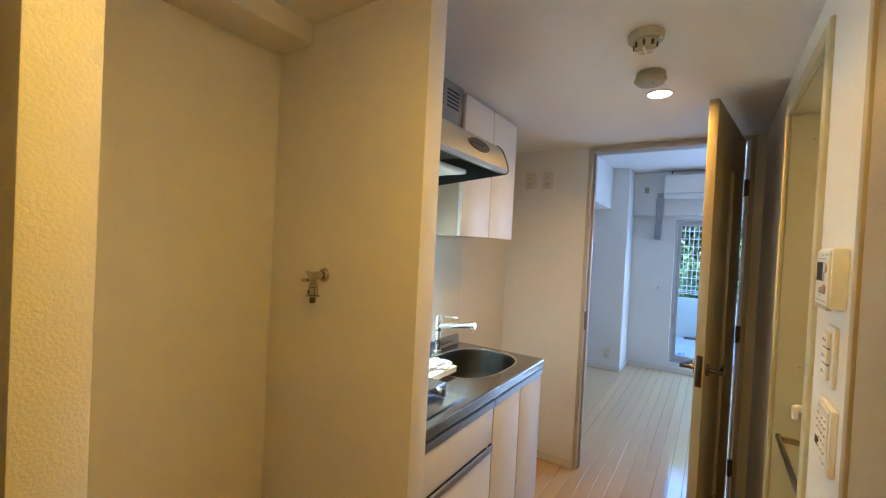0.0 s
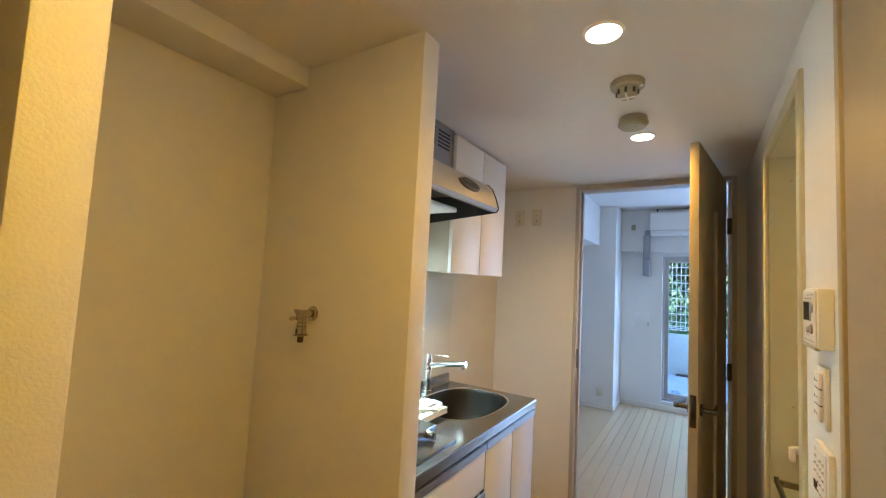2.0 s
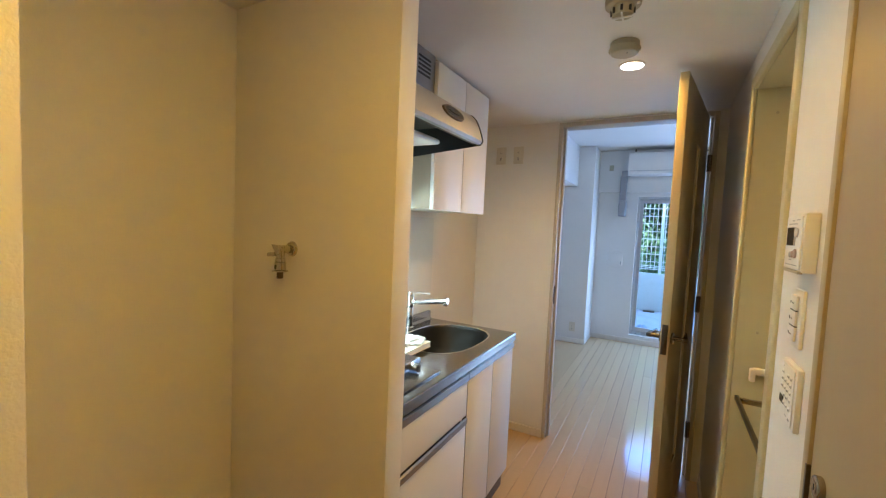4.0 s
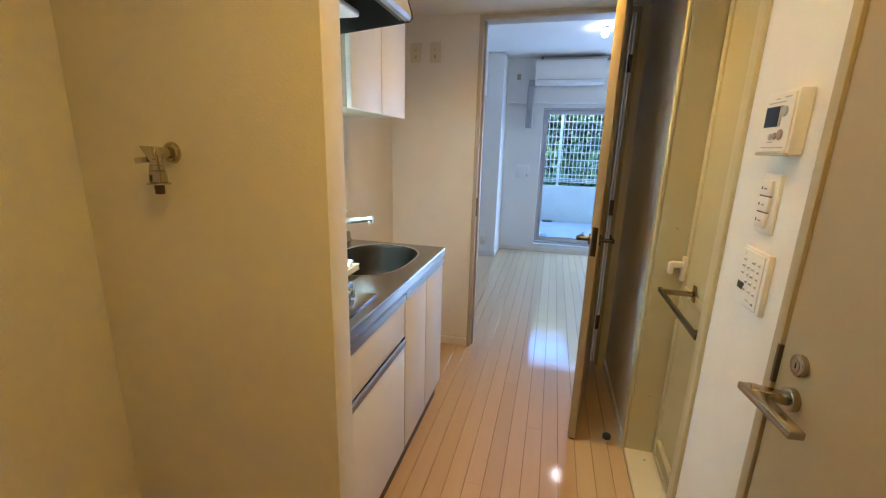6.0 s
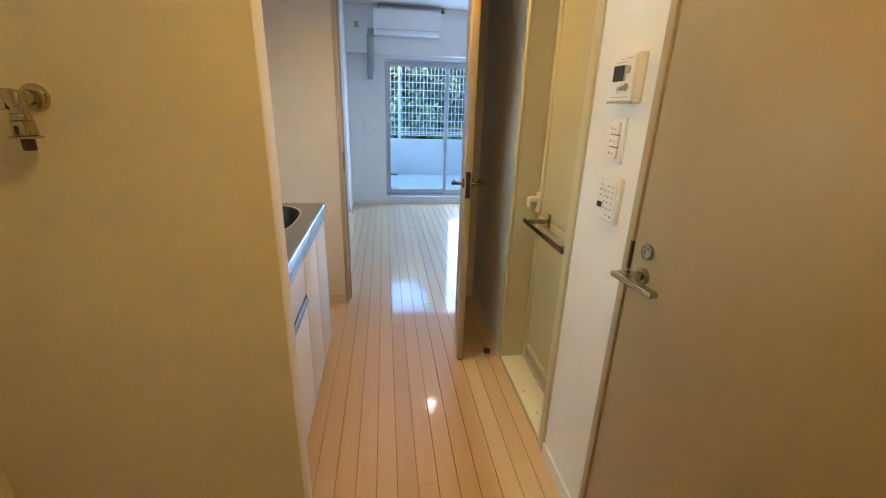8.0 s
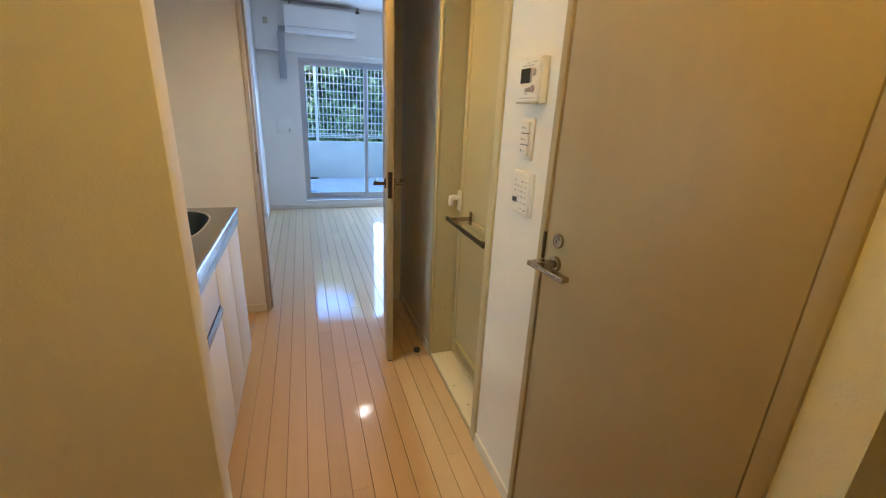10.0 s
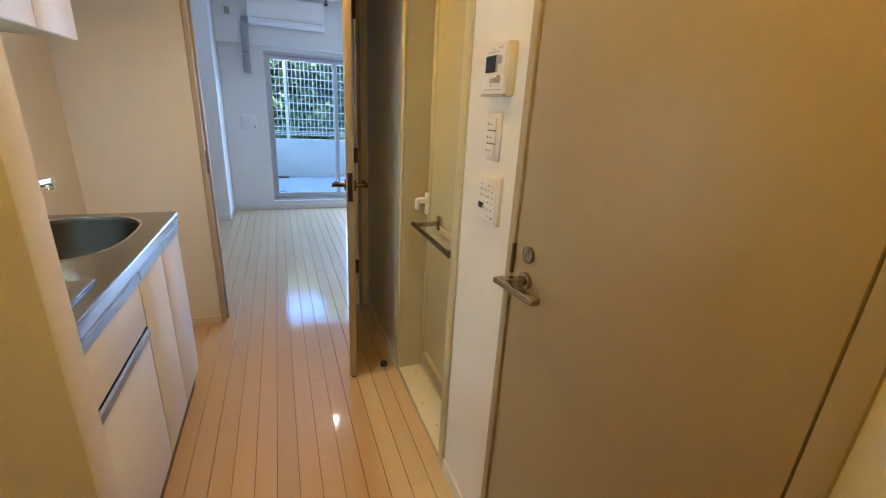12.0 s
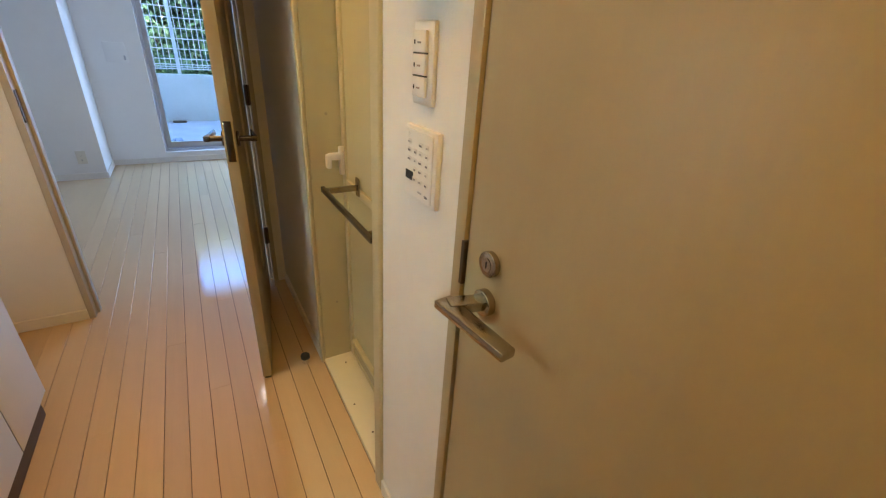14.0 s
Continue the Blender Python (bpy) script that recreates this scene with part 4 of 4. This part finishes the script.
# ---- sliding window ----
win = thing("window_1", (0.23, 6.07, WZ0), "aluminium sliding balcony window, closed", "window", kind="structure")
part("window_frame", B((WX0, WX1, 6.035, 6.135, WZ0, WZ0 + 0.028), (WX0, WX1, 6.035, 6.135, WZ1 - 0.028, WZ1), (WX0, WX0 + 0.022, 6.035, 6.135, WZ0 + 0.028, WZ1 - 0.028), (WX1 - 0.022, WX1, 6.035, 6.135, WZ0 + 0.028, WZ1 - 0.028)), M_ALU, win)
part("window_sill", B((WX0, WX1, 5.982, 6.035, WZ0 - 0.004, WZ0 + 0.006), bevel=0.003), M_WHITEP, win, "white sill board")


def sash(x0, x1, y, left):
    s = part("sash", B((x0, x0 + 0.045, y, y + 0.03, WZ0 + 0.03, WZ1 - 0.03), (x1 - 0.045, x1, y, y + 0.03, WZ0 + 0.03, WZ1 - 0.03), (x0 + 0.045, x1 - 0.045, y, y + 0.03, WZ0 + 0.03, WZ0 + 0.09), (x0 + 0.045, x1 - 0.045, y, y + 0.03, WZ1 - 0.075, WZ1 - 0.03)), M_ALU, win)
    g = part("pane", B((x0 + 0.04, x1 - 0.04, y + 0.012, y + 0.016, WZ0 + 0.085, WZ1 - 0.07)), M_GLASS, s, "clear window glass")
    g.visible_shadow = False
    return s


sash(WX0 + 0.02, 0.230, 6.088, True)
s2 = sash(0.185, WX1 - 0.02, 6.05, False)
part("crescent_lock", B((0.197, 0.217, 6.032, 6.051, 0.92, 0.99), bevel=0.004), M_GREYP, s2)

# ---- balcony and outside ----
gr = bmesh.new()
bmesh.ops.create_grid(gr, x_segments=1, y_segments=1, size=400, matrix=Matrix.Translation((0, 0, -0.25)))
solid("ground", gr, M_SOIL, "dark soil ground reaching to the horizon", "ground", smooth=False)
solid("terrace_floor", B((-5, 6, 6.14, 8.44, -0.2, 0.02)), M_TILE, "pale grey terrace floor outside the window", "terrace")
solid("terrace_parapet", B((-5, 6, 8.44, 8.59, -0.24, 0.692), bevel=0.008), M_PARA, "white painted terrace parapet wall", "parapet")
# out of view; height chosen to keep sun off parapet and fence
solid("wall_shading_facade", B((-7, -1.95, 5.99, 6.14, -0.2, 7.6), (1.7, 11, 5.99, 6.14, -0.2, 7.6), (-1.95, 1.7, 5.99, 6.14, 2.53, 7.6)), M_PARA, "plain pale facade, unseen, added to shade the terrace", "facade")

fence = thing("mesh_fence", (0, 8.515, 0.692), "white welded mesh fence on the parapet", "fence")
FXS, FXE, FZ0, FZ1 = -2.6, 3.2, 0.75, 2.40


def shared(name, bm, material, parent, places):
    me = finish(bm, name, material, False)
    for p in places:
        ob = new(name, me)
        ob.parent = parent
        ob.location = Vector(p) - ORIGIN[parent]


shared("upright_bar", B((-0.005, 0.005, -0.004, 0.004, FZ0, FZ1)), M_FENCE, fence, [(FXS + 0.068 * i, 8.508, 0) for i in range(int((FXE - FXS) / 0.068) + 1)])
shared("cross_wire", B((FXS, FXE, -0.005, 0.005, -0.0065, 0.0065)), M_FENCE, fence, [(0, 8.52, 0.765 + 0.135 * i) for i in range(13)] + [(0, 8.52, 0.795), (0, 8.52, 0.825)])
shared("post", B((-0.024, 0.024, -0.024, 0.024, 0.692, 2.38), bevel=0.003), M_FENCE, fence, [(-0.335 + 2.0 * i, 8.542, 0) for i in (-1, 0, 1)])

streak = solid("rust_streak", B((-0.292, -0.278, 8.438, 8.441, 0.03, 0.25), (-0.288, -0.280, 8.438, 8.441, 0.25, 0.43)), M_GREYP, "thin grey stain running down the parapet", "stain")


def mound(cx, cy, ax, ay, h):
    bm = bmesh.new()
    bmesh.ops.create_icosphere(bm, subdivisions=4, radius=1)
    for v in bm.verts:
        v.co *= 1 + noise.noise(v.co * 1.9) * 0.4 + noise.noise(v.co * 4.5) * 0.15
        v.co = Vector((cx + v.co.x * ax, cy + v.co.y * ay, 0.02 + max(v.co.z, -0.01) * h))
    return bm


solid("crumpled_sheet", mound(-0.50, 6.79, 0.07, 0.16, 0.07), M_BLUEGREY, "crumpled blue-grey sheet on the terrace floor", "sheet", kind="")
drain = thing("drain_grate", (-0.44, 8.37, -0.03), "small dark drain grate at the parapet foot", "drain")
part("grate", B((-0.55, -0.37, 8.31, 8.42, 0.02, 0.042), bevel=0.003), M_BRONZE, drain)


def tree(x, y, h, r, seed, n):
    rng = random.Random(seed)
    t_ = thing("tree", (x, y, -0.25), "dense green broadleaf tree behind the fence", "tree", group="trees behind fence")
    bms = [tube([(x, y, -0.3), (x + 0.05, y, h * 0.3), (x - 0.04, y + 0.05, h * 0.62)], 0.06, 8)]
    for _ in range(9):
        a, z = rng.uniform(0, math.tau), rng.uniform(0.15, 0.6) * h
        bms.append(tube([(x, y, z), (x + 0.5 * r * math.cos(a), y + 0.4 * r * math.sin(a), z + 0.35), (x + r * math.cos(a), y + 0.7 * r * math.sin(a), z + 0.7)], 0.018, 6))
    part("trunk", join(*bms), M_BARK, t_)
    clumps = [(x + rng.gauss(0, r * 0.6), y + rng.gauss(0, r * 0.40), -0.1 + (h + 0.1) * rng.random(), rng.uniform(0.2, 0.42)) for _ in range(70)]
    vs, fs = [], []
    for _ in range(n):
        cx, cy, cz, cr = clumps[rng.randrange(len(clumps))]
        d = Vector((rng.gauss(0, 1), rng.gauss(0, 1), rng.gauss(0, 0.8)))
        p = Vector((cx, cy, cz)) + d * cr * 0.55 - Vector((x, y, -0.25))
        q = Euler((rng.uniform(-1.1, 1.1), rng.uniform(-1.1, 1.1), rng.uniform(0, 6.28)))
        ln, wd = rng.uniform(0.05, 0.10), rng.uniform(0.018, 0.035)
        k = len(vs)
        for u, v, w in ((-1, 0, 0), (-0.1, 1, 0.15), (1, 0, -0.1), (-0.1, -1, 0.15)):
            o = Vector((u * ln, v * wd, w * wd))
            o.rotate(q)
            vs.append(p + o)
        fs.append((k, k + 1, k + 2, k + 3))
    me = bpy.data.meshes.new("crown")
    me.from_pydata([tuple(v) for v in vs], [], fs)
    me.materials.append(M_LEAF)
    c_ = new("crown", me)
    c_.parent = t_
    return t_


for i, (tx, ty, th, tr) in enumerate(((-2.6, 9.9, 3.2, 0.9), (-1.2, 9.6, 2.75, 0.85), (-0.1, 9.8, 2.8, 0.8), (1.3, 9.5, 3.5, 0.85), (2.7, 9.8, 3.7, 0.95), (-0.6, 11.0, 3.1, 0.9), (0.95, 10.7, 4.2, 0.6), (2.2, 11.2, 4.1, 1.0), (4.2, 10.2, 4.0, 1.1), (-4.2, 10.4, 4.0, 1.1))):
    tree(tx, ty + 0.3, th, tr, 40 + i, 12000)

# ---- plank floor ----
floor = solid("floor", B((-1.65, 1.3, -1.5, 3.1, -0.2, -0.010), (-1.95, 1.7, 3.1, 5.99, -0.2, -0.010)), M_SUB, "pale varnished maple plank floor", "floor")
PW, X_LINE = 0.0751, -0.668


def plank_mesh(w, ln):
    bm = bmesh.new()
    c, g, e = 0.0008, 0.0010, 0.0001
    low = [bm.verts.new((x, y, -0.010)) for x, y in ((g, e), (w - g, e), (w - g, ln - e), (g, ln - e))]
    mid = [bm.verts.new((v.co.x, v.co.y, -c)) for v in low]
    top = [bm.verts.new((x, y, 0)) for x, y in ((g + c, e), (w - g - c, e), (w - g - c, ln - e), (g + c, ln - e))]
    bm.faces.new(top)
    for a, b in ((low, mid), (mid, top)):
        for i in range(4):
            bm.faces.new((a[i], a[(i + 1) % 4], b[(i + 1) % 4], b[i]))
    return bm


plank_cache = {}
tilt = random.Random(11)


def plank(x, y, w, ln):
    key = (round(w, 3), round(ln, 3))
    if w < 0.006 or ln < 0.02:
        return
    if key not in plank_cache:
        plank_cache[key] = finish(plank_mesh(w, ln), "plank", M_WOOD, False)
    ob = new("plank", plank_cache[key])
    ob.parent = floor
    ob.location = (x, y, 0)
    ob.rotation_euler = (tilt.uniform(-0.0004, 0.0004), tilt.uniform(-0.003, 0.003), 0)


rng = random.Random(5)


def lay(xa, xb, ya, yb, length):
    k0, k1 = math.floor((xa - X_LINE) / PW), math.ceil((xb - X_LINE) / PW)
    for k in range(k0, k1):
        x0, x1 = max(xa, X_LINE + k * PW), min(xb, X_LINE + (k + 1) * PW)
        if x1 - x0 < 0.006:
            continue
        off = ((k * 7) % 5) * length / 5 + (k % 2) * 0.06
        j = math.floor((ya - off) / length)
        while off + j * length < yb:
            y0, y1 = max(ya, off + j * length), min(yb, off + (j + 1) * length)
            plank(x0, y0, x1 - x0, y1 - y0)
            j += 1


lay(-1.0436, -0.0672, 0.47, 5.99, 1.82)
lay(-0.0672, 0.0, 0.47, 3.0, 1.82)
lay(-0.0672, 0.75, 3.1, 5.99, 1.82)
solid("floor_rest", B((-1.45, -1.0436, 0.47, 3.0, -0.010, -0.0005), (-1.65, 1.3, -1.5, 0.47, -0.010, -0.0005), (-1.85, -1.0436, 3.1, 5.99, -0.010, -0.0005), (0.75, 1.6, 3.1, 5.99, -0.010, -0.0005)), M_WOOD, "pale varnished wooden floor in unseen corners", "floor", smooth=False)
